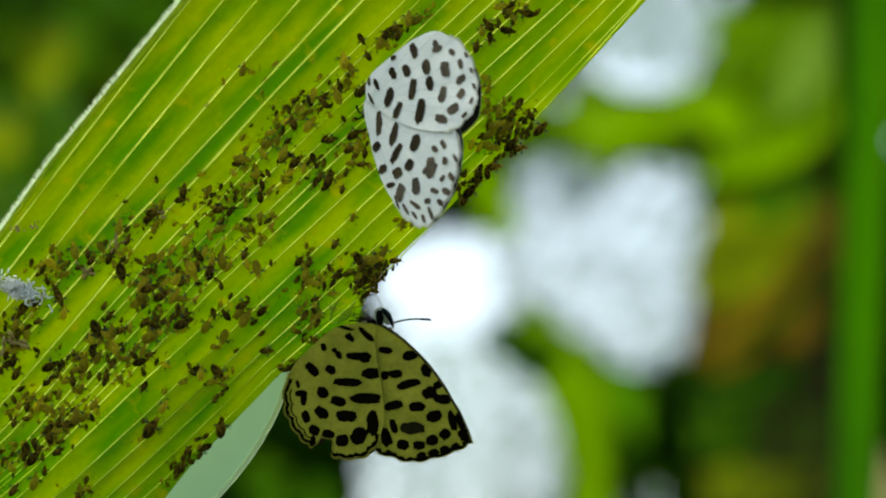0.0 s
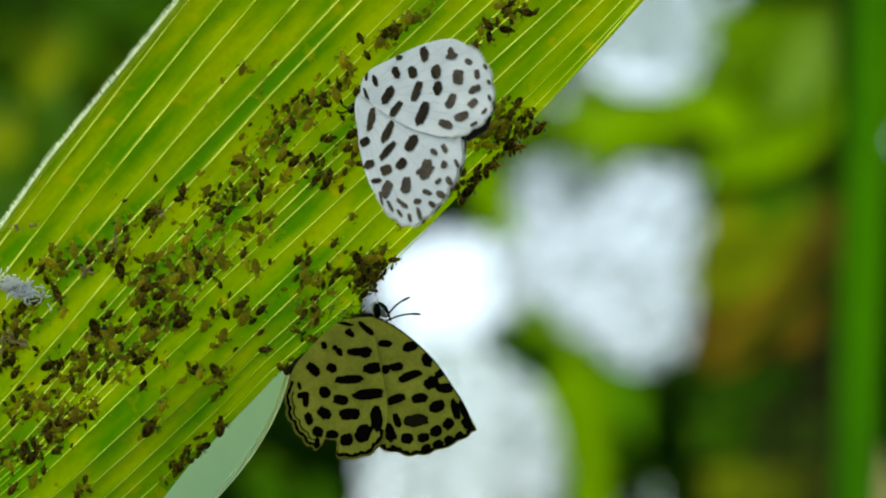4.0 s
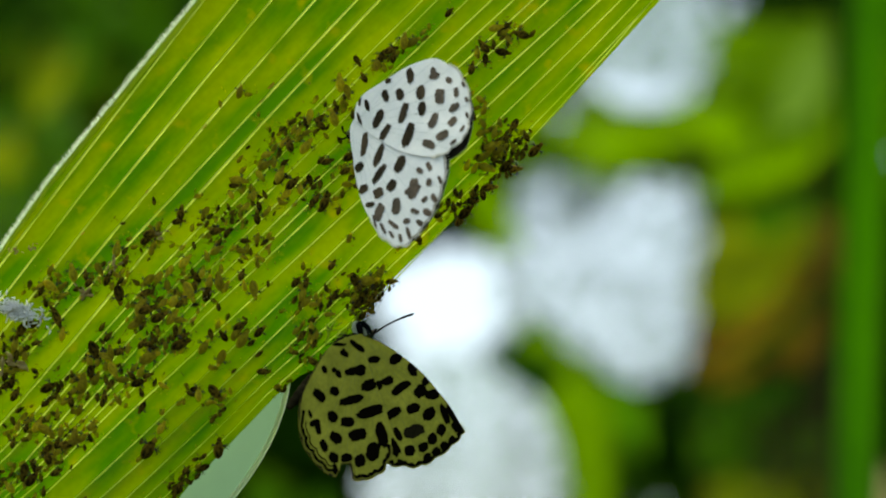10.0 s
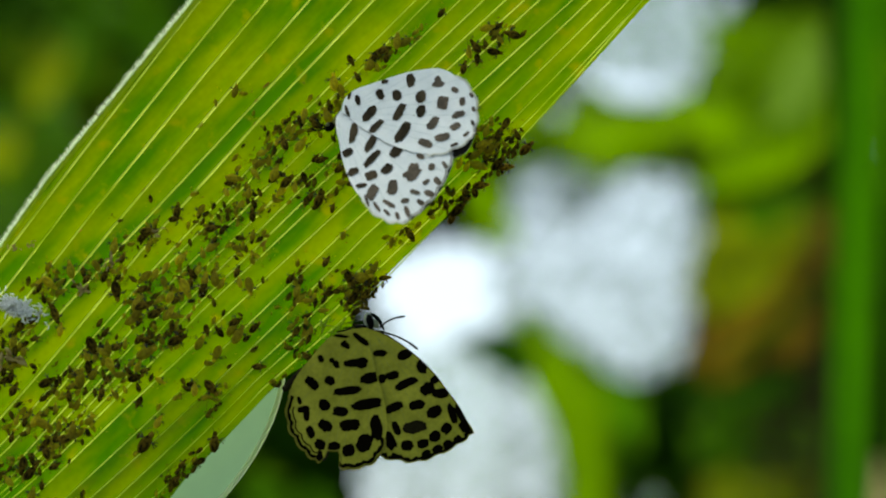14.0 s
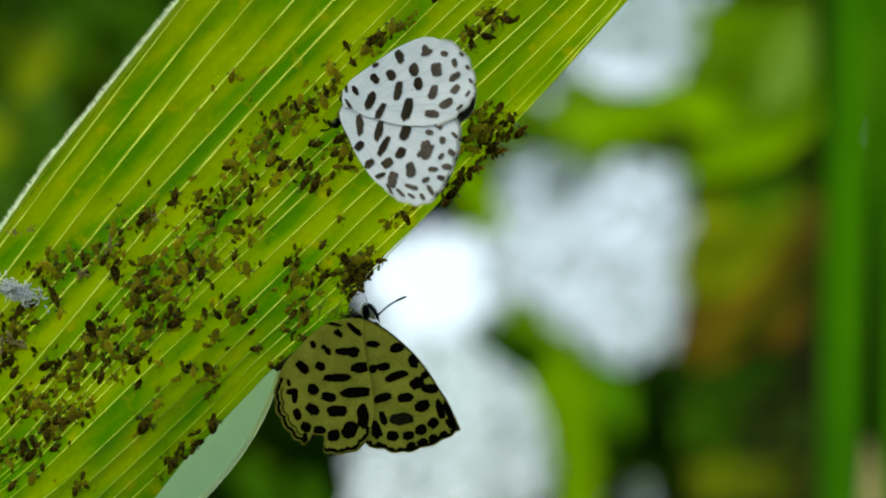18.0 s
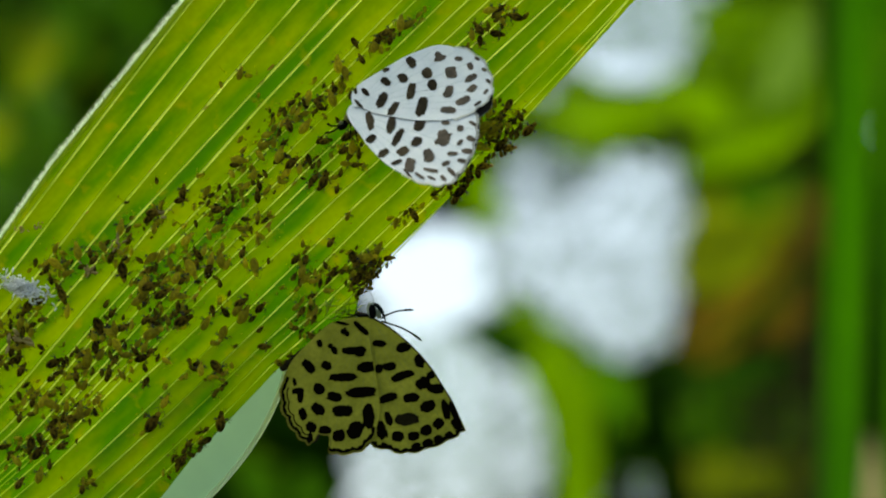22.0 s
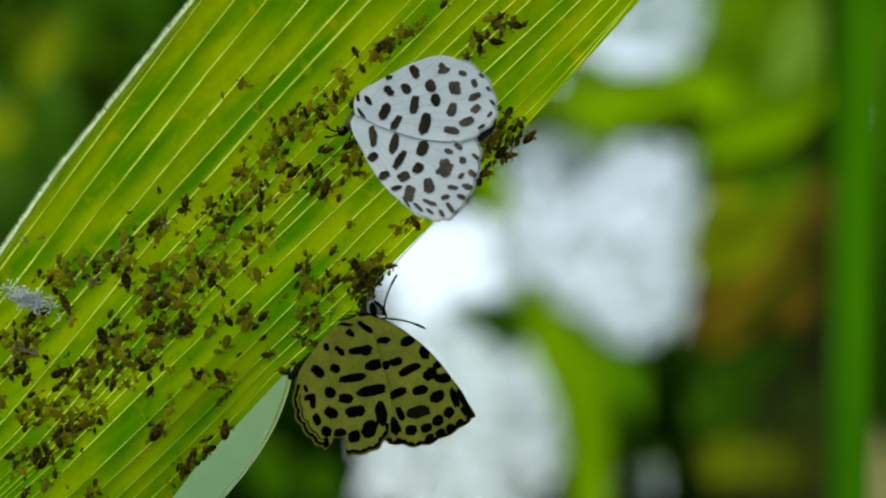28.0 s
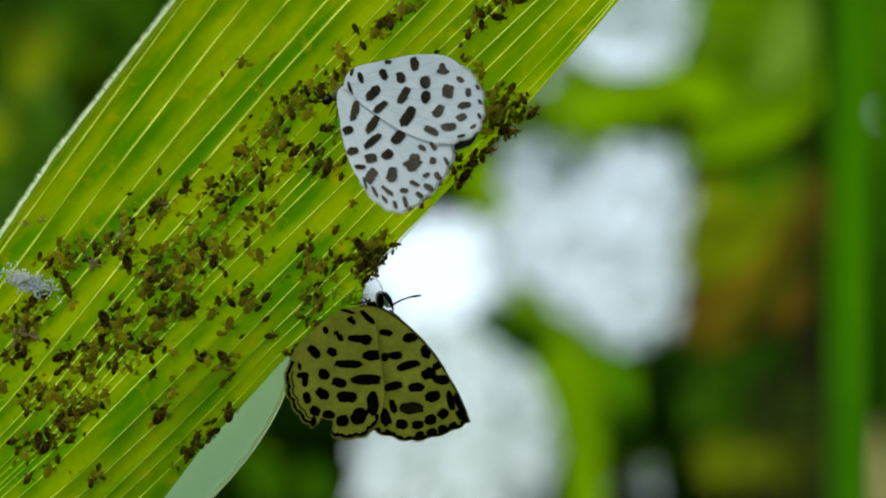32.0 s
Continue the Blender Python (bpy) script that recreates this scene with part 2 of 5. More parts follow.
def spline(points, steps=5):
    """A smooth closed curve through the points."""
    out, n = [], len(points)
    for i in range(n):
        p = [Vector(points[(i + k - 1) % n]) for k in range(4)]
        for s in range(steps):
            t = s / steps
            out.append(0.5 * (2 * p[1] + (p[2] - p[0]) * t + (2 * p[0] - 5 * p[1] + 4 * p[2] - p[3]) * t * t + (3 * p[1] - p[0] - 3 * p[2] + p[3]) * t ** 3))
    return out


# ---- ground ----
bm = bmesh.new()
N = 60
span = [math.copysign(abs(i / N * 2 - 1) ** 3, i / N * 2 - 1) * 1500 for i in range(N + 1)]
sheet(bm, [[(x, y, 0.03 * noise.noise((x * 0.7, y * 0.7, 0)) if abs(x) + abs(y) < 60 else 0) for x in span] for y in span])
tagged(part("ground", bm, M_GROUND), "low dark green ground cover over brown soil", "ground", kind="structure")

# ---- the leaf: pleats fan out from its base ----
FAN = Vector((-91, -67, 0))


def edge_angle(r):
    """The angle at which the upper margin lies, r millimetres from the base."""
    return 52.2 - 0.03 * max(0.0, 94 - r) - 0.013 * max(0.0, r - 94)


# how the veins run: angle at 75, 85, 95, 110 and 130 mm from the base; the lower ones bow
GUIDE_RADII = (75, 85, 95, 110, 130)
GUIDES = [
    (51.45, 51.5, 51.6, 51.7, 51.7), (50.2, 50.27, 50.5, 50.6, 50.6), (48.9, 49.0, 49.3, 49.5, 49.5), (47.5, 47.68, 48.0, 48.15, 48.2),
    (46.9, 46.95, 47.0, 46.95, 46.95), (45.1, 45.55, 46.05, 46.3, 46.3), (43.9, 44.55, 44.95, 45.1, 45.1), (42.3, 43.1, 43.8, 43.9, 43.9),
    (41.15, 41.6, 42.02, 42.3, 42.25), (40.7, 41.15, 41.6, 41.8, 41.85), (39.9, 40.35, 40.6, 40.87, 41.02), (38.4, 38.9, 39.45, 40.03, 40.47),
    (37.3, 37.83, 38.42, 39.22, 39.86), (36.1, 36.88, 37.59, 38.3, 39.27), (35.35, 36.15, 37.02, 37.75, 38.83), (34.5, 35.45, 36.5, 37.1, 38.6)]
MARGIN = (32.8, 34.95, 36.1, 37.3, 38.55)
VEINS = [51.7, 50.6, 49.5, 48.15, 46.95, 46.3, 45.1, 44.7, 43.9, 43.3, 42.75, 42.3, 41.8, 40.87, 40.03, 39.22, 38.3, 37.75, 37.1]


def guide_angle(guide, r):
    """The angle of a guide at a radius."""
    if r >= 130:
        return guide[4] + (guide[4] - guide[3]) / 20 * (r - 130)
    r = max(75, r)
    for k in range(4):
        if r <= GUIDE_RADII[k + 1]:
            f = (r - GUIDE_RADII[k]) / (GUIDE_RADII[k + 1] - GUIDE_RADII[k])
            return guide[k] + (guide[k + 1] - guide[k]) * f


def margin_angle(r):
    """The angle at which the lower margin lies, r millimetres from the base."""
    lobe = 1.15 * math.exp(-((r - 102.0) / 2.6) ** 2)
    return guide_angle(MARGIN, r) - lobe + 0.03 * noise.noise((r * 0.15, 3.1, 0)) + 0.012 * noise.noise((r * 1.3, 7.7, 0))


@functools.lru_cache(maxsize=None)
def bent(a, r):
    """The angle at which a vein lies r millimetres from the base, named by its angle at 110 millimetres."""
    wave = 0.03 * noise.noise((a * 3.3, r * 0.05, 2))
    if a > 51.7:
        return a + wave
    for up, low in zip(GUIDES, GUIDES[1:]):
        if a >= low[3]:
            f = (a - low[3]) / (up[3] - low[3])
            return guide_angle(low, r) + (guide_angle(up, r) - guide_angle(low, r)) * f + wave
    return guide_angle(MARGIN, r) - 1.0


@functools.lru_cache(maxsize=None)
def folds(r):
    return [bent(v, r) for v in VEINS]


def blade_height(a, r):
    """The pleated surface's height in millimetres."""
    pleat, edges = 0.0, folds(r)
    for lo, hi in zip(edges[1:], edges):
        if lo <= a <= hi:
            pleat = 0.09 * (hi - lo) * math.sin(math.pi * (a - lo) / (hi - lo))
    return pleat + 0.25 * noise.noise((a * 0.3, r * 0.03, 0)) - 0.10 * max(0, guide_angle(MARGIN, r) + 2.0 - a) ** 2 - 0.12 * max(0, a - 51.3) ** 2


def on_blade(a, r, lift=0.0):
    t = radians(a)
    return (Vector((r * math.cos(t), r * math.sin(t), blade_height(a, r) + lift)) * MM)


def blade_at(x, y, lift=0.0):
    """The point of the blade under x, y of the leaf's frame, in the leaf's own space."""
    d = Vector((x, y, 0)) - FAN
    return on_blade(math.degrees(math.atan2(d.y, d.x)), d.length, lift)


leaf = tagged(new("leaf"), "pleated yellow-green leaf underside with pale parallel veins, crowded with aphids", "leaf")
leaf.matrix_world = at_leaf(FAN.x, FAN.y, 0)
RADII = [14 + 46 * i / 30 for i in range(30)] + [60 + 80 * i / 340 for i in range(340)] + [140 + 38 * i / 40 for i in range(41)]


def taper(r):
    """Narrows the fan towards its far tip, well away from the insects."""
    return max(0.0, (r - 160) / 18) ** 2


def vein_width(a, r):
    """Half the width of a vein in degrees."""
    wide = 0.10 if a > 45.5 else 0.062
    return math.degrees(wide * (0.9 + 0.3 * noise.noise((a * 9, r * 0.12, 0))) * min(1, r / 60 + 0.2) / r)


def spans(low, high):
    """For each radius the angles between two edges, within the blade's outline."""
    for r in RADII:
        lo = max(low(r), margin_angle(r) + 4 * taper(r))
        hi = min(high(r), edge_angle(r) - 4 * taper(r))
        yield r, lo, hi


for upper_vein, lower_vein in zip([54] + VEINS, VEINS + [30]):
    bm = bmesh.new()
    rows = []
    for r, lo, hi in spans(lambda r: bent(lower_vein, r) + vein_width(lower_vein, r), lambda r: bent(upper_vein, r) - vein_width(upper_vein, r)):
        if hi - lo > 0.01:
            rows.append([on_blade(lo + (hi - lo) * j / 9, r) for j in range(10)])
    if len(rows) > 3:
        sheet(bm, rows)
        part("pleat", bm, M_BLADE, leaf, "translucent green strip of blade")
    else:
        bm.free()
for a in VEINS:
    bm = bmesh.new()
    rows = []
    for r, lo, hi in spans(lambda r: bent(a, r) - vein_width(a, r), lambda r: bent(a, r) + vein_width(a, r)):
        if hi - lo > 0.15 * vein_width(a, r):
            rows.append([on_blade(lo + (hi - lo) * (0.5 - 0.5 * math.cos(math.pi * j / 6)), r, (0.10 if a > 45.3 else 0.07) * math.sin(math.pi * j / 6)) for j in range(7)])
    if len(rows) > 3:
        sheet(bm, rows)
        part("vein", bm, M_VEIN, leaf, "pale raised vein")
    else:
        bm.free()
bm = bmesh.new()
path = [r for r in RADII[::3] if 30 < r < 170]
sheet(bm, [[on_blade(edge_angle(r) - 0.24 + 0.28 * k / 6, r, 0.02 + 0.12 * math.sin(math.pi * k / 6)) for k in range(7)] for r in path])
part("margin", bm, M_MARGIN, leaf, "thick pale hairy margin")
bm = bmesh.new()
rng = random.Random(4)
for k in range(6500):
    r = rng.uniform(60, 135)
    root = on_blade(edge_angle(r) + rng.uniform(-0.03, 0.06), r, rng.uniform(0.0, 0.2))
    t = radians(52.3 + rng.gauss(60, 28))
    l = rng.uniform(0.15, 0.62) * MM
    tip = root + l * Vector((math.cos(t), math.sin(t), rng.uniform(-0.3, 0.6)))
    w = Vector((-math.sin(t), math.cos(t), 0)) * 0.022 * MM
    bm.faces.new([bm.verts.new(p) for p in (root - w, root + w, tip)])
tagged(part("margin_hair", bm, M_HAIR, leaf, "fine whitish hairs"), kind="stuff")
for x, y, s in [(-14.20, 15.69, 0.35), (-19.94, 12.24, 0.30), (-30.32, 3.16, 0.20), (-24.82, 6.74, 0.20), (-15.02, 14.40, 0.25), (-20.99, -4.26, 0.40), (-14.54, 1.96, 0.40)]:
    bm = bmesh.new()
    c = blade_at(x, y, 0.03)
    rim = [bm.verts.new(c + s * MM * (0.7 + 0.4 * noise.noise((x + k, y, 0))) * (Vector((0.7, 0.72, 0)) * math.cos(k * math.tau / 10) * 1.5 + Vector((-0.72, 0.7, 0)) * math.sin(k * math.tau / 10) * 0.6)) for k in range(10)]
    bm.faces.new(rim)
    part("blemish", bm, M_SPECK, leaf, "orange-yellow blemish")
bm = bmesh.new()
rng = random.Random(21)
for k in range(26):
    x, y = rng.uniform(-9.6, -6.9), rng.uniform(-6.2, -4.6)
    c = blade_at(x, y, rng.uniform(0.05, 0.4))
    t = radians(rng.gauss(25, 40))
    step = Vector((math.cos(t), math.sin(t), rng.uniform(-0.1, 0.3))) * rng.uniform(0.2, 0.5) * MM
    side = Vector((-step.y, step.x, 0)) * rng.uniform(-0.5, 0.5)
    tube(bm, [c - step, c + side, c + step, c + step * 1.8 - side], [0.00005, 0.00006, 0.00005, 0.00002], 5)
tagged(part("frayed_fibre", bm, M_VEIN, leaf, "pale yellow frayed fibres at the eaten edge"), kind="stuff")
# the stalk that carries the leaf
bm = bmesh.new()
tube(bm, [Vector((12, 9, -0.4)) * MM, Vector((0, 0, -1)) * MM, Vector((-25, -30, -8)) * MM, Vector((-70, -160, -20)) * MM, Vector((-90, -700, -30)) * MM, Vector((-100, -1110, 130)) * MM], [0.0012, 0.0022, 0.0028, 0.0035, 0.005, 0.006], 10)
part("petiole", bm, M_STALK, leaf, "green leaf stalk")

# ---- the pale leaf behind ----
pale = tagged(new("pale_leaf"), "smooth pale grey-green leaf curling behind the aphid-covered leaf", "leaf")
pale.matrix_world = at_leaf(-13, -9, -6)
bm = bmesh.new()
rows = []
for i in range(41):
    d = -9 + 60 * i / 40
    bend = 0.09 * d + 0.035 * d * abs(d) if d < 14 else 8.1 + 1.07 * (d - 14)
    half = 7.0 * min(1, (i / 40 * 5 + 0.02)) ** 0.7 * min(1, (1.02 - i / 40) * 3) ** 0.7
    rows.append([Vector((-bend - half * (1 - v), -d + 0.45 * half * (1 - v), 1.5 * v * v - 1.5)) * MM for v in [k / 12 * 2 - 1 for k in range(13)]])
sheet(bm, rows)
part("blade", bm, M_PALE, pale)
bm = bmesh.new()
tube(bm, [row[-1] for row in rows[1:]], 0.00024, 6)
part("margin", bm, M_PALE_RIM, pale, "light margin")
bm = bmesh.new()
tube(bm, [rows[-1][6], rows[-1][6] + Vector((-20, -120, -10)) * MM, rows[-1][6] + Vector((-10, -1140, 120)) * MM], [0.0012, 0.003, 0.005], 8)
part("petiole", bm, M_STALK, pale)


# ---- the butterflies ----
class Wing:
    """A thin wing of millimetre outline with its markings laid on it."""

    def __init__(self, thing, name, outline, z, skin, back, seed, label, scallop=None):
        self.rng = random.Random(seed)
        self.z, self.seed = z, seed
        self.swell = 1.17
        self.ink = M_SPOT if skin == M_WING_SHADED else M_SPOT_BROWN
        rim = spline(outline, 8)
        cx = sum(p.x for p in rim) / len(rim)
        cy = sum(p.y for p in rim) / len(rim)
        if scallop:
            a, b = (int(f * len(rim)) for f in scallop)
            for i in range(a, b):
                p = rim[i]
                rim[i] = p + (p - Vector((cx, cy))).normalized() * (0.20 * abs(math.sin((i - a) * 0.24)) + 0.06 * noise.noise((i * 0.7, seed, 0)))
        rings = [[Vector((cx + (p.x - cx) * f, cy + (p.y - cy) * f)) for p in rim + rim[:1]] for f in (0.01, 0.08, 0.16, 0.24, 0.32, 0.40, 0.48, 0.56, 0.64, 0.72, 0.80, 0.87, 0.92, 0.96, 0.985, 1.0)]
        bm = bmesh.new()
        sheet(bm, [[self.lay(p.x, p.y, 0) for p in ring] for ring in rings])
        bmesh.ops.recalc_face_normals(bm, faces=bm.faces)
        self.ob = part(name, bm, skin, thing, label)
        bm = bmesh.new()
        sheet(bm, [[self.lay(p.x, p.y, -0.05) for p in ring] for ring in rings])
        part("upperside", bm, back, self.ob, "dark brown inner side")
        self.marks = bmesh.new()
        self.rim, self.centre = rim, Vector((cx, cy))

    def lay(self, x, y, lift):
        a = math.atan2(y, x)
        r = math.hypot(x, y)
        return Vector((x, y, self.z + lift + 0.03 * math.sin(a * 19) * min(1, r / 9) ** 2 + 0.22 * noise.noise((x * 0.13, y * 0.13, self.seed)))) * MM

    def holds(self, p):
        """Whether the point lies within the wing's outline."""
        hit = False
        for a, b in zip(self.rim, self.rim[1:] + self.rim[:1]):
            if (a.y > p.y) != (b.y > p.y) and p.x < a.x + (b.x - a.x) * (p.y - a.y) / (b.y - a.y):
                hit = not hit
        return hit

    def spot(self, x, y, long, wide, turn):
        a = radians(turn)
        u, v = Vector((math.cos(a), math.sin(a))), Vector((-math.sin(a), math.cos(a)))
        n = 30
        points = []
        k0 = self.rng.uniform(0, 50)
        for k in range(n):
            t = k * math.tau / n
            c, s = math.cos(t), math.sin(t)
            f = self.swell + 0.22 * noise.noise((c * 1.4 + k0, s * 1.4, self.seed)) + 0.16 * noise.noise((c * 4 + k0, s * 4, 9)) + self.rng.uniform(-0.09, 0.06)
            p = Vector((x, y)) + f * (u * long / 2 * math.copysign(abs(c) ** 0.82, c) + v * wide / 2 * math.copysign(abs(s) ** 0.82, s))
            for _ in range(12):
                if self.holds(p):
                    break
                p = p.lerp(Vector((x, y)), 0.12)
            points.append(p)
        bm, lift = bmesh.new(), 0.05
        mid = bm.verts.new(self.lay(x, y, lift))
        rings = [[bm.verts.new(self.lay(*(Vector((x, y)).lerp(p, f)), lift)) for p in points] for f in (0.35, 0.7, 1.0)]
        for k in range(n):
            j = (k + 1) % n
            bm.faces.new((mid, rings[0][k], rings[0][j]))
            for a_, b_ in zip(rings, rings[1:]):
                bm.faces.new((a_[k], b_[k], b_[j], a_[j]))
        part("spot", bm, M_EDGING if self.ink == M_SPOT_BROWN and math.hypot(x, y) > 8 else self.ink, self.ob)

    def edge(self, start, end, wide, inset=0.0, teeth=0.0):
        """A dark line along the rim between two fractions of its length."""
        n = len(self.rim)
        i0, i1 = int(start * n), int(end * n)
        inside, outside = [], []
        for i in range(i0, i1 + 1):
            p = self.rim[i % n]
            d = (self.centre - p).normalized()
            w = wide * (1 + teeth * abs(math.sin(i * 0.56)) + 0.3 * noise.noise((i * 0.25, self.seed, 0)))
            q0, q1 = p + d * inset, p + d * (inset + w)
            outside.append(self.lay(q0.x, q0.y, 0.055))
            inside.append(self.lay(q1.x, q1.y, 0.055))
        sheet(self.marks, [outside, inside])

    def wedges(self, start, end, count, long, wide):
        """Dark wedges that reach inwards from the rim."""
        n = len(self.rim)
        for k in range(count):
            f = (start + (end - start) * (k + 0.5) / count) * n
            i = int(f)
            p, q = self.rim[i % n], self.rim[(i + 1) % n]
            along = (q - p).normalized()
            d = (self.centre - p).normalized()
            w, l = wide * self.rng.uniform(0.8, 1.2), long * self.rng.uniform(0.7, 1.2)
            corner = [p - along * w, p - along * w * 0.75 + d * l * 0.45, p + d * l, p + along * w * 0.75 + d * l * 0.45, p + along * w]
            self.marks.faces.new([self.marks.verts.new(self.lay(c.x, c.y, 0.06)) for c in corner])

    def veins(self, count, start, end, mat):
        """Fine raised veins from the wing's root to its rim."""
        n = len(self.rim)
        for k in range(count):
            tip = self.rim[int((start + (end - start) * (k + 0.5) / count) * n) % n]
            side = Vector((-tip.y, tip.x)) * 0.03 * (k - count / 2) / count
            bm = bmesh.new()
            path = [tip * f + side * math.sin(math.pi * f) for f in [0.12 + 0.86 * i / 12 for i in range(13)]]
            tube(bm, [self.lay(p.x, p.y, -0.006) for p in path if self.holds(p)], 0.00002, 4)
            part("wing_vein", bm, mat, self.ob)

    def done(self, mat):
        part("edging", self.marks, mat, self.ob, "dark brown wing edging")

    def fringe(self, start, end, mat):
        bm = bmesh.new()
        n = len(self.rim)
        i0, i1 = int(start * n), int(end * n)
        for i in range(i0, i1):
            for k in range(9):
                p = self.rim[i % n].lerp(self.rim[(i + 1) % n], (k + self.rng.random()) / 9)
                d = (p - self.centre).normalized()
                d = (d + Vector((self.rng.gauss(0, 0.25), self.rng.gauss(0, 0.25)))).normalized()
                l = self.rng.uniform(0.03, 0.24 if mat == M_FRINGE else 0.15)
                w = Vector((-d.y, d.x)) * 0.05
                a, b, c = p - w - d * 0.05, p + w - d * 0.05, p + d * l
                bm.faces.new([bm.verts.new(self.lay(q.x, q.y, 0.01)) for q in (a, b, c)])
        part("fringe", bm, mat, self.ob, "fine pale fringe")


def insect_body(thing, head, tail, depth, with_head=True):
    """Thorax, abdomen and, on request, a plain head between two millimetre points in the wings' plane."""
    h, t = Vector((*head, depth)), Vector((*tail, depth))
    axis = (t - h).normalized()
    turn = axis.to_track_quat("X", "Z").to_matrix().to_4x4()
    m = Matrix.Translation(h * MM) @ turn @ Matrix.Scale(MM, 4)
    length = (t - h).length
    bm = bmesh.new()
    blob(bm, m, [(0.4, 0.2), (0.8, 0.5), (1.6, 0.72), (2.6, 0.75), (3.3, 0.6), (3.5, 0.4)], 14)
    part("thorax", bm, M_THORAX, thing, "olive-grey hairy thorax")
    bm = bmesh.new()
    seg = [(3.3, 0.4)]
    k = 9
    for i in range(k):
        x = 3.4 + (length - 3.4) * (i + 0.5) / k
        r = 0.58 * math.sin(math.pi * (0.18 + 0.74 * (i + 0.5) / k)) + 0.08
        seg += [(x - 0.2, r), (x + 0.12, r * 1.02), (x + 0.2, r * 0.86)]
    seg.append((length, 0.15))
    blob(bm, m, seg, 14)
    part("abdomen", bm, M_BODY, thing, "dark ringed abdomen")
    if not with_head:
        return
    bm = bmesh.new()
    blob(bm, m, [(-0.40, 0.12), (-0.28, 0.28), (-0.02, 0.38), (0.30, 0.36), (0.55, 0.25)], 12)
    face = part("head", bm, M_BLACK, thing, "black head")
    for side in (-1, 1):
        bm = bmesh.new()
        bmesh.ops.create_icosphere(bm, subdivisions=2, radius=0.24, matrix=m @ Matrix.Translation((0.05, 0.08, 0.24 * side)))
        part("eye", bm, M_EYE, face, "olive-green eye")


def antenna(thing, place, length=3.5):
    bm = bmesh.new()
    pts = [Vector((length * s, 0.30 * math.sin(2.8 * s) - 0.10 * s, 0.05 * s)) * MM for s in [i / 14 for i in range(15)]]
    tube(bm, pts, [MM * (0.072 + 0.012 * (i % 2) + (0.03 if i > 10 else 0)) * (0.5 if i == 14 else 1) for i in range(15)], 6)
    ob = part("antenna", bm, M_BLACK, thing, "black clubbed antenna")
    ob.matrix_basis = place
    return ob


def leg(thing, points):
    bm = bmesh.new()
    tube(bm, [Vector(p) * MM for p in points], [0.00008, 0.00008, 0.00006, 0.00004][: len(points)], 6)
    part("leg", bm, M_BODY, thing, "thin grey leg")


def turned(outline, degrees, shift):
    """The outline of the opposite wing, turned about its root and moved."""
    m = Matrix.Rotation(radians(degrees), 2)
    return [m @ Vector(p) + Vector(shift) for p in outline]


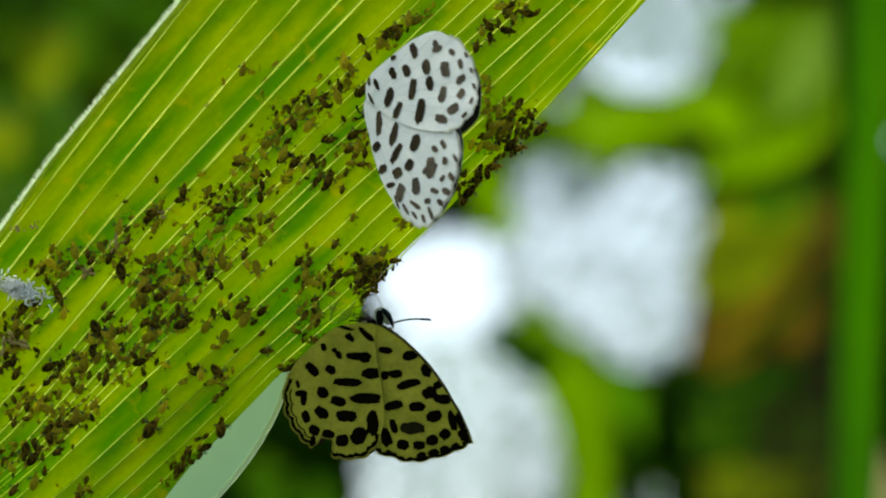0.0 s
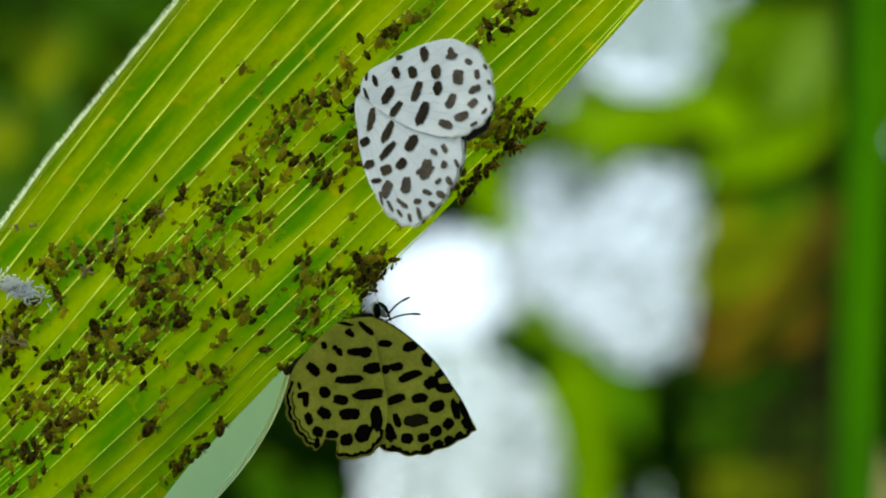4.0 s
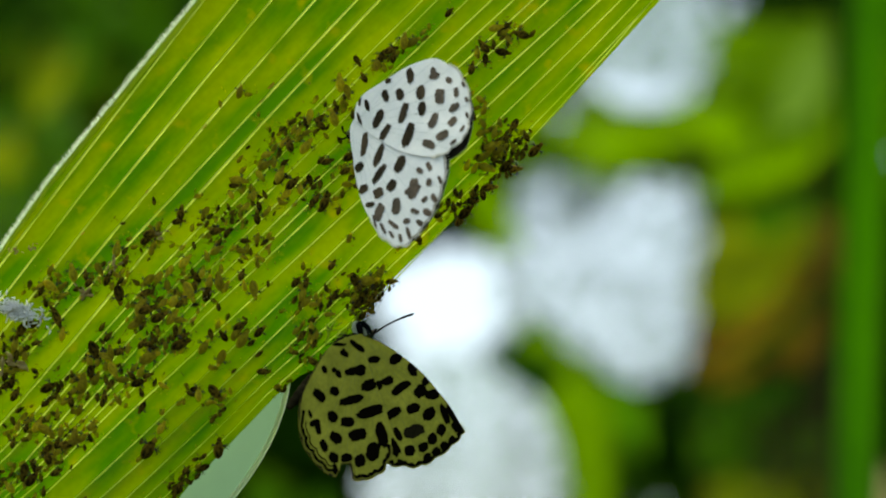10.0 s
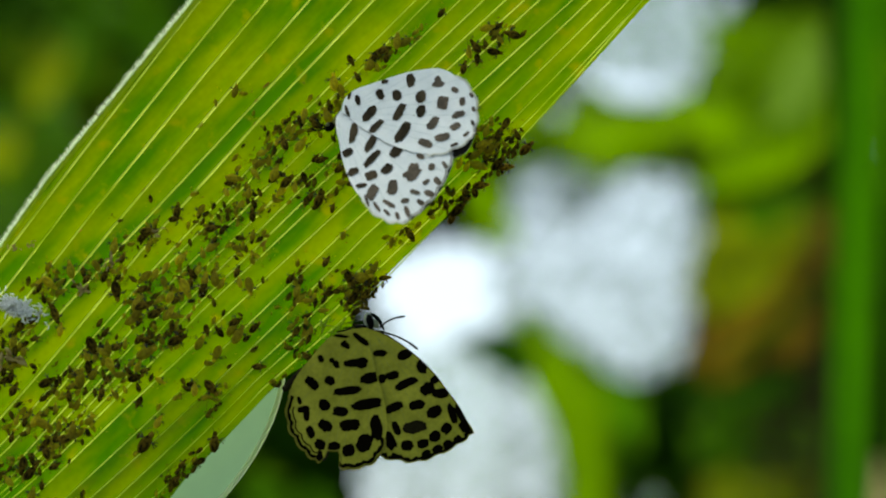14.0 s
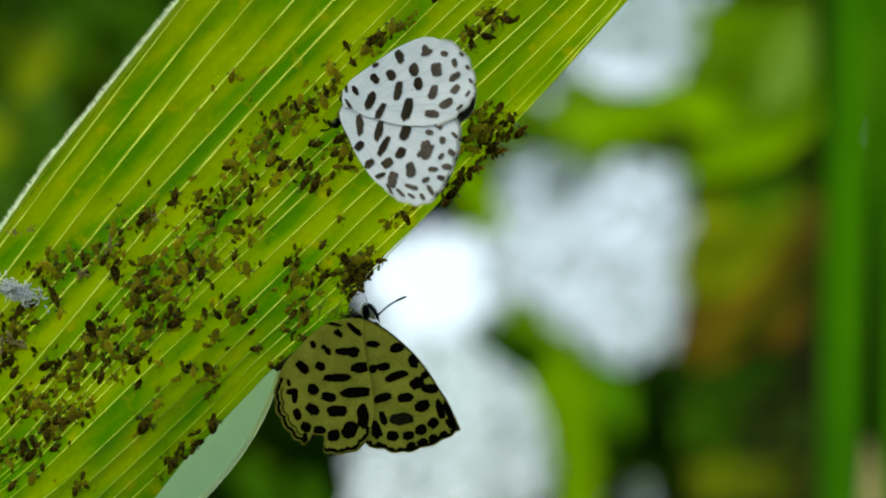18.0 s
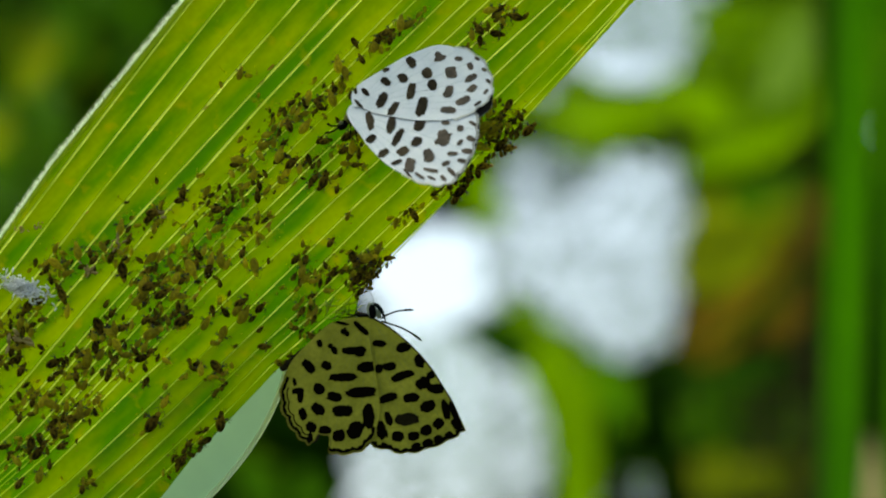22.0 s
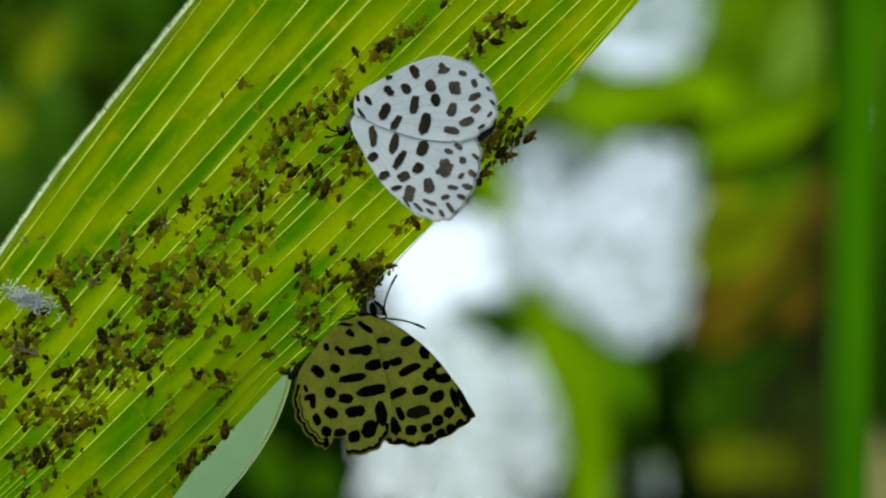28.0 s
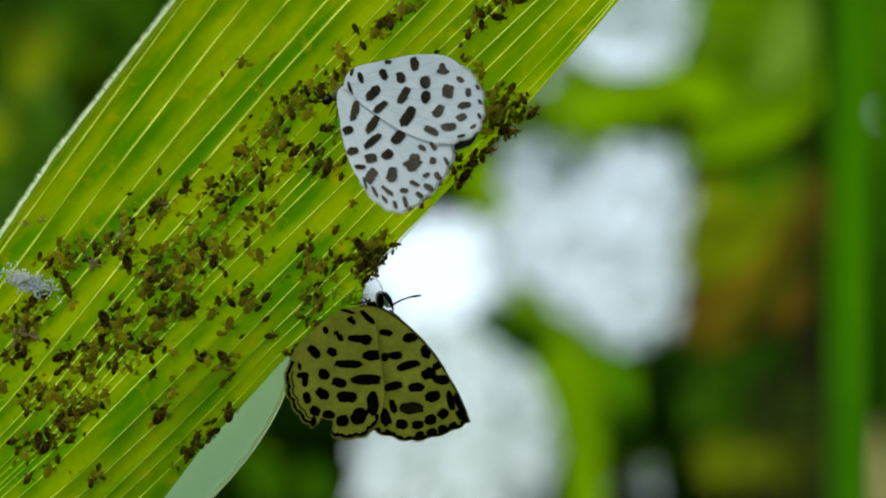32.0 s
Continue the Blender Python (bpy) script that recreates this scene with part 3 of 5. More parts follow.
def white_butterfly():
    b = tagged(new("butterfly"), "white butterfly with dark brown spots, wings closed, feeding on the leaf", "butterfly", "spotted butterflies")
    HIND = [(0.18, 0.37), (-0.11, 1.68), (0.42, 2.74), (1.63, 3.74), (2.85, 4.68), (4.08, 5.62), (5.41, 6.32), (6.58, 6.74), (7.66, 6.73), (8.92, 6.29), (10.16, 5.61), (11.06, 4.73), (11.70, 3.70), (12.06, 2.71), (12.21, 1.81), (12.18, 0.98), (11.75, 0.34), (11.11, -0.30), (10.29, -0.89), (9.39, -1.29), (8.40, -1.49), (7.33, -1.49), (6.24, -1.45), (5.27, -1.31), (4.30, -1.06), (3.26, -0.78), (2.34, -0.51), (1.54, -0.15), (0.78, 0.23)]
    FORE = [(-0.12, 0.06), (-0.01, -0.58), (0.39, -1.41), (1.14, -2.56), (1.74, -3.60), (2.54, -4.73), (3.33, -5.70), (4.23, -6.58), (5.17, -7.28), (6.19, -7.94), (7.10, -8.32), (7.96, -8.59), (8.82, -8.60), (9.55, -8.31), (10.10, -7.59), (10.54, -6.85), (10.96, -5.79), (11.23, -4.77), (11.37, -3.69), (11.39, -2.58), (11.18, -1.55), (10.73, -0.58), (9.41, 0.55), (7.01, 1.20), (4.32, 1.20), (1.72, 0.96), (0.30, 0.74)]
    fore = Wing(b, "forewing", FORE, 0.0, M_WING, M_UPPERSIDE, 5, "white spotted forewing", (0.33, 0.76))
    hind = Wing(b, "hindwing", HIND, 0.0, M_WING, M_UPPERSIDE, 5, "rounded white spotted hindwing", (0.30, 0.66))
    hind.spot(4.77, 5.00, 1.18, 0.67, -63)
    hind.spot(7.30, 5.34, 0.95, 0.50, 17)
    hind.spot(7.17, 5.52, 0.97, 0.51, -64)
    hind.spot(9.00, 5.20, 0.68, 0.42, -21)
    hind.spot(10.13, 4.32, 0.75, 0.46, -64)
    hind.spot(10.31, 3.05, 1.01, 0.56, 36)
    hind.spot(10.58, 1.88, 0.81, 0.68, 54)
    hind.spot(9.95, 0.58, 1.26, 0.67, 32)
    hind.spot(8.74, -0.38, 1.25, 0.62, -8)
    hind.spot(6.36, 0.06, 1.86, 0.81, -94)
    hind.spot(8.52, 1.63, 1.23, 0.71, -98)
    hind.spot(8.47, 3.75, 1.17, 0.87, -67)
    hind.spot(6.36, 3.73, 1.02, 0.82, -65)
    hind.spot(6.97, 2.45, 1.08, 0.68, -72)
    hind.spot(5.19, 1.75, 1.66, 0.71, -92)
    hind.spot(4.26, 3.27, 0.96, 0.67, -52)
    hind.spot(2.78, 2.92, 0.99, 0.61, -47)
    hind.spot(2.63, 4.19, 0.50, 0.40, 23)
    hind.spot(2.71, 0.86, 1.46, 0.77, -100)
    hind.spot(3.85, -0.12, 1.32, 0.61, -111)
    hind.spot(1.11, 1.81, 0.97, 0.41, -52)
    hind.spot(1.43, 3.82, 0.20, 0.28, 33)
    hind.spot(0.75, 0.44, 1.34, 0.25, -52)
    hind.spot(0.16, 2.08, 0.80, 0.26, -74)
    hind.spot(11.86, 1.43, 0.59, 0.28, 63)
    hind.spot(11.41, 3.89, 0.48, 0.25, -44)
    hind.spot(11.93, 2.61, 0.58, 0.25, -48)
    hind.spot(10.67, 5.10, 0.51, 0.25, -39)
    hind.spot(11.29, 0.17, 0.63, 0.28, 42)
    fore.spot(1.98, -1.27, 1.76, 0.61, -79)
    fore.spot(3.93, -1.87, 1.76, 0.68, -98)
    fore.spot(6.44, -2.17, 1.37, 0.84, -100)
    fore.spot(4.59, -3.40, 1.73, 0.59, -113)
    fore.spot(2.23, -3.28, 0.83, 0.71, 48)
    fore.spot(3.42, -4.96, 0.88, 0.65, 38)
    fore.spot(5.15, -4.94, 0.91, 0.86, 34)
    fore.spot(6.28, -4.04, 1.01, 0.75, 69)
    fore.spot(8.63, -3.83, 1.59, 0.91, -80)
    fore.spot(8.55, -3.91, 1.46, 0.54, 34)
    fore.spot(7.43, -5.63, 1.26, 0.80, -76)
    fore.spot(5.84, -6.46, 1.32, 0.77, -89)
    fore.spot(4.67, -6.08, 0.79, 0.42, 21)
    fore.spot(8.72, -2.23, 0.69, 0.40, -15)
    fore.spot(9.54, -1.70, 0.82, 0.44, -39)
    fore.spot(10.06, -2.97, 0.58, 0.50, -77)
    fore.spot(10.08, -4.45, 0.59, 0.38, 56)
    fore.spot(9.50, -5.62, 0.76, 0.40, -3)
    fore.spot(8.97, -6.58, 0.64, 0.42, 27)
    fore.spot(7.69, -7.17, 1.17, 0.34, -18)
    fore.spot(10.81, -5.43, 0.95, 0.50, -12)
    fore.spot(10.34, -6.42, 0.71, 0.39, -18)
    fore.spot(9.51, -7.50, 1.00, 0.34, -53)
    fore.spot(8.81, -8.08, 0.73, 0.29, -52)
    fore.spot(11.04, -4.12, 0.80, 0.44, -34)
    fore.spot(6.73, -7.69, 1.06, 0.24, -40)
    fore.spot(7.80, -8.01, 0.76, 0.24, -32)
    fore.spot(11.14, -2.55, 0.75, 0.29, -40)
    fore.spot(5.67, -7.34, 1.12, 0.19, -52)
    fore.edge(0.48, 0.78, 0.06)
    hind.veins(9, 0.12, 0.62, M_WING_VEIN)
    fore.veins(9, 0.10, 0.80, M_WING_VEIN)
    for w in (fore, hind):
        w.done(M_EDGING)
    hind.fringe(0.30, 0.66, M_FRINGE)
    fore.fringe(0.30, 0.78, M_FRINGE)
    far = Wing(b, "far_forewing", turned(FORE, 1.0, (0.20, -0.02)), -0.22, M_UPPERSIDE, M_WING, 5, "dark brown inner side of the opposite forewing")
    Wing(b, "far_hindwing", turned(HIND, -4.0, (0.08, 0.0)), -0.60, M_UPPERSIDE, M_WING, 5, "dark brown inner side of the opposite hindwing")
    insect_body(b, (-0.95, -0.75), (2.83, 4.40), -1.3)
    h = Vector((-0.95, -0.75, -1.1))
    for a in (196, 158):
        antenna(b, Matrix.Translation(h * MM) @ pose(0, 0, 0, 0, 20, a), 1.7)
    for dx, dy in ((-0.9, -1.4), (0.2, -2.0), (1.2, -1.6), (-1.2, 0.7), (-0.4, 1.5), (0.8, 2.0)):
        p = h + Vector((1.2, 0.3, 0))
        leg(b, [p, p + Vector((dx * 0.35, dy * 0.35, 0.1)), p + Vector((dx * 0.55, dy * 0.55, -0.6)), p + Vector((dx * 0.7, dy * 0.7, -1.3))])
    return b, fore.ob, far.ob


def ball(bm, x, y, z, rx, ry, rz, turn=0):
    """An ellipsoid, in millimetres."""
    bmesh.ops.create_icosphere(bm, subdivisions=3, radius=1, matrix=Matrix.Scale(MM, 4) @ pose(x, y, z, 0, 0, turn) @ Matrix.Diagonal((rx, ry, rz, 1)))


def shaded_butterfly_head(thing):
    """Pale-scaled head with a black eye on either side, two curved palps and the proboscis."""
    bm = bmesh.new()
    ball(bm, 0.46, 0.42, -0.75, 0.46, 0.78, 0.42, 4)
    face = part("head", bm, M_WHITE_HAIR, thing, "pale-scaled head")
    for z in (-0.48, -1.02):
        bm = bmesh.new()
        ball(bm, 0.50, 0.42, z, 0.33, 0.66, 0.30, 4)
        part("eye", bm, M_BLACK, face, "black oval eye")
        bm = bmesh.new()
        tube(bm, [Vector((x, y, z + 0.1)) * MM for x, y in ((0.66, 1.06), (0.98, 0.86), (1.28, 0.45), (1.48, -0.02), (1.60, -0.56))], [0.00007, 0.00015, 0.00016, 0.00012, 0.00004], 8)
        part("palp", bm, M_PALP, face, "dark teal curved palp")
    bm = bmesh.new()
    ball(bm, 0.98, 0.12, -0.75, 0.26, 0.46, 0.22, 20)
    part("frons", bm, M_WHITE_HAIR, face, "tuft of whitish face scales")
    bm = bmesh.new()
    tube(bm, [Vector(p) * MM for p in ((0.70, 0.95, -0.7), (0.62, 1.5, -0.65), (0.42, 2.05, -0.7), (0.05, 2.3, -0.8), (-0.40, 2.25, -1.0))], [0.000035, 0.00003, 0.00003, 0.000028, 0.00002], 6)
    part("proboscis", bm, M_THORAX, face, "thin grey looped proboscis")
    bm = bmesh.new()
    ball(bm, -0.20, 0.06, -0.7, 0.60, 0.20, 0.30, -5)
    part("collar", bm, M_BLACK, thing, "black collar behind the head")


# White butterfly at the leaf edge; its shade is put into the wing colours.
def shaded_butterfly():
    b = tagged(new("butterfly"), "white butterfly with shade tinted into its wings, black spots, frayed hindwing, on the leaf edge", "butterfly", "spotted butterflies")
    HIND = [(0.25, -0.10), (-0.62, 0.15), (-1.84, 0.10), (-3.07, -0.14), (-4.07, -0.79), (-5.09, -1.69), (-6.10, -2.64), (-6.87, -3.51), (-7.40, -4.58), (-7.69, -5.82), (-7.79, -6.92), (-7.63, -7.84), (-7.31, -8.61), (-6.86, -9.44), (-6.39, -10.07), (-5.92, -10.49), (-5.53, -10.66), (-5.12, -10.33), (-4.86, -9.94), (-4.32, -9.82), (-3.89, -10.14), (-3.77, -10.80), (-3.98, -11.35), (-3.41, -11.68), (-2.52, -11.72), (-1.64, -11.67), (-0.89, -11.30), (-0.27, -10.62), (0.25, -9.74), (0.59, -8.60), (0.68, -7.49), (0.58, -5.98), (0.39, -4.46), (0.20, -2.95), (0.06, -1.44)]
    FORE = [(0.13, -0.07), (1.33, -0.67), (2.38, -1.48), (3.57, -2.64), (4.70, -3.95), (5.64, -5.35), (6.33, -6.65), (7.03, -7.94), (7.48, -9.07), (7.84, -10.10), (7.78, -10.51), (7.38, -10.79), (6.62, -11.21), (5.63, -11.56), (4.38, -11.90), (3.39, -12.06), (2.41, -12.06), (1.43, -11.76), (0.46, -11.45), (-0.27, -11.06), (-0.85, -9.52), (-0.86, -7.00), (-0.63, -3.49), (-0.25, -1.00)]
    fore = Wing(b, "forewing", FORE, 0.0, M_WING_SHADED, M_UPPERSIDE, 23, "spotted forewing, leaf shade put into its olive colour", (0.38, 0.80))
    hind = Wing(b, "hindwing", HIND, 0.35, M_WING_SHADED, M_UPPERSIDE, 23, "spotted hindwing with torn edge, leaf shade put into its olive colour", (0.24, 0.80))
    hind.spot(-4.26, -1.93, 0.63, 0.44, -74)
    hind.spot(-3.35, -2.20, 0.39, 0.39, -43)
    hind.spot(-3.02, -2.64, 0.67, 0.44, -66)
    hind.spot(-1.36, -2.77, 1.86, 0.60, -6)
    hind.spot(-0.85, -2.85, 0.93, 0.85, -3)
    hind.spot(-2.01, -1.11, 0.78, 0.44, -38)
    hind.spot(-2.00, -0.86, 0.35, 0.24, -84)
    hind.spot(-2.46, -0.19, 1.46, 0.25, -17)
    hind.spot(-0.58, -0.83, 1.55, 0.44, -45)
    hind.spot(-5.32, -3.91, 1.30, 0.69, -50)
    hind.spot(-3.78, -3.96, 0.84, 0.69, -31)
    hind.spot(-0.29, -4.30, 1.57, 0.80, 3)
    hind.spot(-2.38, -5.08, 2.06, 0.65, -3)
    hind.spot(-6.62, -5.22, 0.62, 0.29, -79)
    hind.spot(-6.38, -6.04, 0.98, 0.50, 3)
    hind.spot(-6.18, -6.48, 1.06, 0.49, -100)
    hind.spot(-4.52, -5.98, 0.92, 0.79, -44)
    hind.spot(-3.25, -6.77, 1.16, 0.75, -15)
    hind.spot(-0.91, -6.53, 2.46, 0.86, 3)
    hind.spot(-6.07, -8.09, 0.98, 0.59, -81)
    hind.spot(-4.71, -7.78, 1.17, 0.84, -40)
    hind.spot(-2.61, -8.04, 1.52, 0.91, -3)
    hind.spot(-0.37, -8.65, 1.91, 0.93, -94)
    hind.spot(-5.40, -9.31, 0.88, 0.74, -46)
    hind.spot(-4.21, -9.64, 0.98, 0.65, -6)
    hind.spot(-3.01, -10.21, 0.98, 0.91, 0)
    hind.spot(-1.57, -9.80, 1.40, 1.15, 43)
    hind.spot(-5.51, -10.21, 0.71, 0.39, -84)
    fore.spot(0.93, -2.36, 1.08, 0.55, -8)
    fore.spot(3.02, -2.81, 1.21, 0.75, 12)
    fore.spot(4.37, -4.13, 1.02, 0.78, -84)
    fore.spot(0.80, -4.56, 0.59, 0.70, -3)
    fore.spot(1.71, -4.43, 1.04, 0.65, 6)
    fore.spot(2.79, -5.34, 1.84, 0.65, 15)
    fore.spot(5.39, -5.34, 0.93, 0.55, 30)
    fore.spot(4.55, -6.08, 1.16, 0.91, 26)
    fore.spot(5.64, -6.64, 1.38, 0.75, -5)
    fore.spot(1.44, -7.21, 1.55, 0.66, 16)
    fore.spot(3.45, -7.34, 1.28, 0.76, 4)
    fore.spot(4.85, -8.19, 1.24, 0.86, 16)
    fore.spot(1.38, -9.05, 1.10, 0.54, -77)
    fore.spot(0.66, -9.97, 1.49, 0.88, -69)
    fore.spot(2.11, -10.70, 0.99, 0.81, -6)
    fore.spot(3.49, -10.75, 0.89, 0.71, -3)
    fore.spot(4.63, -10.30, 0.91, 0.81, 39)
    fore.spot(5.73, -9.82, 0.88, 0.80, 46)
    fore.spot(6.39, -8.59, 1.73, 0.59, -77)
    fore.spot(7.19, -9.01, 2.09, 0.49, -70)
    fore.spot(7.28, -10.00, 1.08, 0.64, -55)
    fore.spot(1.02, -11.43, 0.76, 0.35, -35)
    fore.spot(3.65, -11.67, 0.72, 0.56, 14)
    fore.spot(4.69, -11.46, 0.84, 0.61, 18)
    fore.spot(5.64, -11.18, 0.73, 0.61, 17)
    fore.spot(6.59, -10.90, 0.66, 0.51, 24)
    fore.ink = M_SPOT_DIM
    fore.spot(3.00, -9.21, 1.77, 0.96, -3)
    fore.ink = M_SPOT
    hind.edge(0.23, 0.46, 0.20, 0.10, 0.5)
    hind.edge(0.25, 0.44, 0.12, 0.55)
    hind.edge(0.63, 0.80, 0.22, 0.12, 0.7)
    fore.edge(0.0, 0.34, 0.06)
    fore.edge(0.34, 0.80, 0.17, 0.05, 1.2)
    hind.veins(8, 0.15, 0.85, M_SHADED_WING_VEIN)
    fore.veins(8, 0.15, 0.75, M_SHADED_WING_VEIN)
    for w in (fore, hind):
        w.done(M_SPOT)
    hind.fringe(0.22, 0.80, M_FRINGE_SHADED)
    fore.fringe(0.36, 0.80, M_FRINGE_SHADED)
    Wing(b, "far_forewing", turned(FORE, 0, (0.03, 0.02)), -0.45, M_UPPERSIDE, M_WING_SHADED, 23, "dark brown inner side of the opposite forewing")
    Wing(b, "far_hindwing", turned(HIND, 1.0, (0.15, -0.22)), -0.6, M_UPPERSIDE, M_WING_SHADED, 23, "dark brown inner side of the opposite hindwing")
    insect_body(b, (0.10, -0.20), (-7.75, -4.35), -1.15, False)
    shaded_butterfly_head(b)
    roots = [Vector((1.25, -0.20, -0.45)), Vector((1.25, -0.60, -0.95))]
    feelers = [antenna(b, Matrix.Translation(p * MM), 4.9) for p in roots]
    h = Vector((0.59, 0.40, -0.9))
    for dx, dy in ((-0.5, 0.1), (-1.3, -0.1), (-2.0, -0.3)):
        p = h + Vector((-1.0, -0.2, -0.4))
        leg(b, [p, p + Vector((dx * 0.5, dy * 0.7, 0.4)), p + Vector((dx * 0.8, dy, 0.1)), p + Vector((dx, dy * 1.3, -0.4))])
    return b, feelers, roots


upper, upper_forewing, upper_far_forewing = white_butterfly()
lower, feelers, feeler_roots = shaded_butterfly()

# ---- aphids ----
APHID_PARTS = {}


def aphid_meshes():
    one = Matrix.Identity(4)
    bm = bmesh.new()
    blob(bm, one, [(-0.50, 0.04), (-0.44, 0.13), (-0.30, 0.23), (-0.12, 0.27), (0.06, 0.24), (0.20, 0.18), (0.28, 0.12)], 8)
    APHID_PARTS["body"] = bm
    bm = bmesh.new()
    blob(bm, one, [(0.26, 0.10), (0.33, 0.13), (0.42, 0.11), (0.48, 0.05)], 6)
    APHID_PARTS["head"] = bm
    for name, pts, r in (("leg", [(0, 0.1, 0), (0.02, 0.34, 0.10), (-0.02, 0.56, -0.22)], 0.028), ("antenna", [(0.44, 0.04, 0), (0.62, 0.16, 0.08), (0.42, 0.34, 0.12)], 0.016)):
        bm = bmesh.new()
        tube(bm, pts, [r, r * 0.9, r * 0.5], 4)
        APHID_PARTS[name] = bm
    for k, bm in APHID_PARTS.items():
        me = bpy.data.meshes.new("aphid_" + k)
        bm.to_mesh(me)
        bm.free()
        for p in me.polygons:
            p.use_smooth = True
        me.materials.append(M_APHID_DARK if k in ("leg", "antenna") else M_APHID)
        APHID_PARTS[k] = me
    for k in ("body", "head"):
        me = APHID_PARTS[k].copy()
        me.materials[0] = M_APHID_PALE
        APHID_PARTS["pale_" + k] = me


aphid_meshes()
aphid_rng = random.Random(11)
WAITING = []


def aphid_pose(x, y, size, turn):
    m = Matrix.Translation(blade_at(x, y, size * 0.10)) @ pose(0, 0, 0, aphid_rng.gauss(0, 6), aphid_rng.gauss(0, 6), turn)
    return at_leaf(FAN.x, FAN.y, 0) @ m @ Matrix.Diagonal((size * MM, size * MM * 0.86, size * MM * 0.5, 1))


def aphid(m, young):
    """One aphid with body, head, legs and antennae."""
    tone = "pale_" if young else ""
    ob = new("aphid", APHID_PARTS[tone + "body"])
    ob.matrix_world = m
    tagged(ob, "small yellowish-brown young aphid on the leaf" if young else "dark olive-brown aphid sucking on the leaf", "aphid", "aphids on the leaf")
    new("head", APHID_PARTS[tone + "head"]).parent = ob
    for side in (1, -1):
        for along, sweep in ((0.2, 25), (0.06, -5), (-0.08, -35)):
            o = new("leg", APHID_PARTS["leg"])
            o.parent = ob
            o.matrix_basis = pose(along, 0, 0, 0, 0, sweep * side) @ Matrix.Diagonal((1, side, 1, 1))
        o = new("antenna", APHID_PARTS["antenna"])
        o.parent = ob
        o.matrix_basis = Matrix.Diagonal((1, side, 1, 1))
    return ob


def inside_blade(x, y, over=0.12):
    d = Vector((x, y, 0)) - FAN
    a = math.degrees(math.atan2(d.y, d.x))
    return margin_angle(d.length) - over < a < 52.0


def aphid_at(x, y, size, turn):
    WAITING.append((size + 1, x, y, size, turn))


def colony(x, y, long, wide, turn, count, over=0.12):
    a = radians(turn)
    for k in range(int(count * 1.35)):
        u, v = aphid_rng.gauss(0, long * 0.68), aphid_rng.gauss(0, wide * 0.68)
        px, py = x + u * math.cos(a) - v * math.sin(a), y + u * math.sin(a) + v * math.cos(a)
        size = min(1.7, max(0.34, aphid_rng.lognormvariate(-0.12, 0.36)))
        if inside_blade(px, py, over) and all((px - w[1]) ** 2 + (py - w[2]) ** 2 > (0.19 * (size + w[3])) ** 2 for w in WAITING):
            WAITING.append((size, px, py, size, aphid_rng.choice((65, 65, 245, 65)) + aphid_rng.gauss(0, 38)))


aphid_at(-15.73, -1.72, 1.72, -80)
aphid_at(-19.42, -5.50, 1.15, -80)
aphid_at(-24.68, -15.11, 2.20, 55)
aphid_at(-18.79, -15.11, 1.91, 85)
aphid_at(-19.03, -10.47, 1.82, -50)
aphid_at(-21.95, 4.93, 1.43, 80)
aphid_at(-16.69, -5.79, 1.91, 60)
aphid_at(-32.47, -4.16, 1.63, -70)
aphid_at(-20.76, -10.09, 0.96, 8)
aphid_at(-23.63, -13.34, 1.34, 60)
aphid_at(-29.27, -6.89, 2.01, -65)
aphid_at(-21.95, -6.26, 1.91, 25)
aphid_at(-5.69, -5.31, 0.48, 60)
aphid_at(-36.06, -10.47, 1.43, 60)
aphid_at(-12.15, -1.00, 1.24, 50)
aphid_at(-15.26, -5.21, 1.34, 45)
aphid_at(-27.21, -2.10, 1.91, -80)
aphid_at(-16.93, -4.73, 1.43, 30)
aphid_at(-4.02, -1.00, 1.15, 5)
aphid_at(-5.93, -0.91, 1.91, 10)
aphid_at(-30.32, -9.52, 1.91, 80)
aphid_at(-34.62, -17.65, 1.72, 50)
aphid_at(-25.54, -9.52, 1.53, 20)
aphid_at(-34.15, -13.10, 1.63, 60)
aphid_at(-7.75, 15.11, 1.43, -75)
aphid_at(-10.00, 9.37, 0.96, 50)
aphid_at(-8.51, 5.07, 0.96, 75)
aphid_at(-6.17, 6.98, 0.96, -50)
aphid_at(-24.58, -7.36, 2.10, 25)
aphid_at(-21.23, -1.87, 2.01, -65)
aphid_at(-19.70, -1.87, 1.72, 75)
aphid_at(-31.04, -14.54, 1.63, 15)
aphid_at(-13.10, 9.13, 0.96, 40)
aphid_at(-14.54, 9.85, 1.24, 20)
aphid_at(-24.82, 2.68, 1.43, 40)
aphid_at(-32.95, -1.39, 1.72, -40)
aphid_at(-28.89, 0.05, 1.34, -60)
aphid_at(-25.78, -4.50, 1.63, 30)
aphid_at(-24.82, -3.30, 1.82, 15)
aphid_at(-19.56, -1.00, 1.43, 80)
aphid_at(-18.13, -1.39, 1.24, 60)
aphid_at(4.59, 10.57, 1.63, 20)
aphid_at(5.79, 8.90, 1.63, 50)
aphid_at(4.11, 8.66, 1.63, -20)
aphid_at(2.44, 8.90, 1.15, 70)
aphid_at(-4.02, 18.70, 1.43, 20)
aphid_at(-2.10, 19.42, 1.43, 30)
aphid_at(-6.89, 17.74, 1.15, -60)
colony(-3.1, 18.9, 2.97, 0.57, 35, 34)
colony(5.3, 19.5, 2.3, 0.9, 40, 24)
colony(5.6, 10.2, 1.53, 1.43, 30, 140, 0.45)
colony(3.5, 6.2, 1.91, 0.67, 42, 60, 0.25)
colony(-11.7, 12.0, 2.77, 0.86, 30, 46)
colony(-15.0, 9.1, 2.87, 0.67, 35, 17)
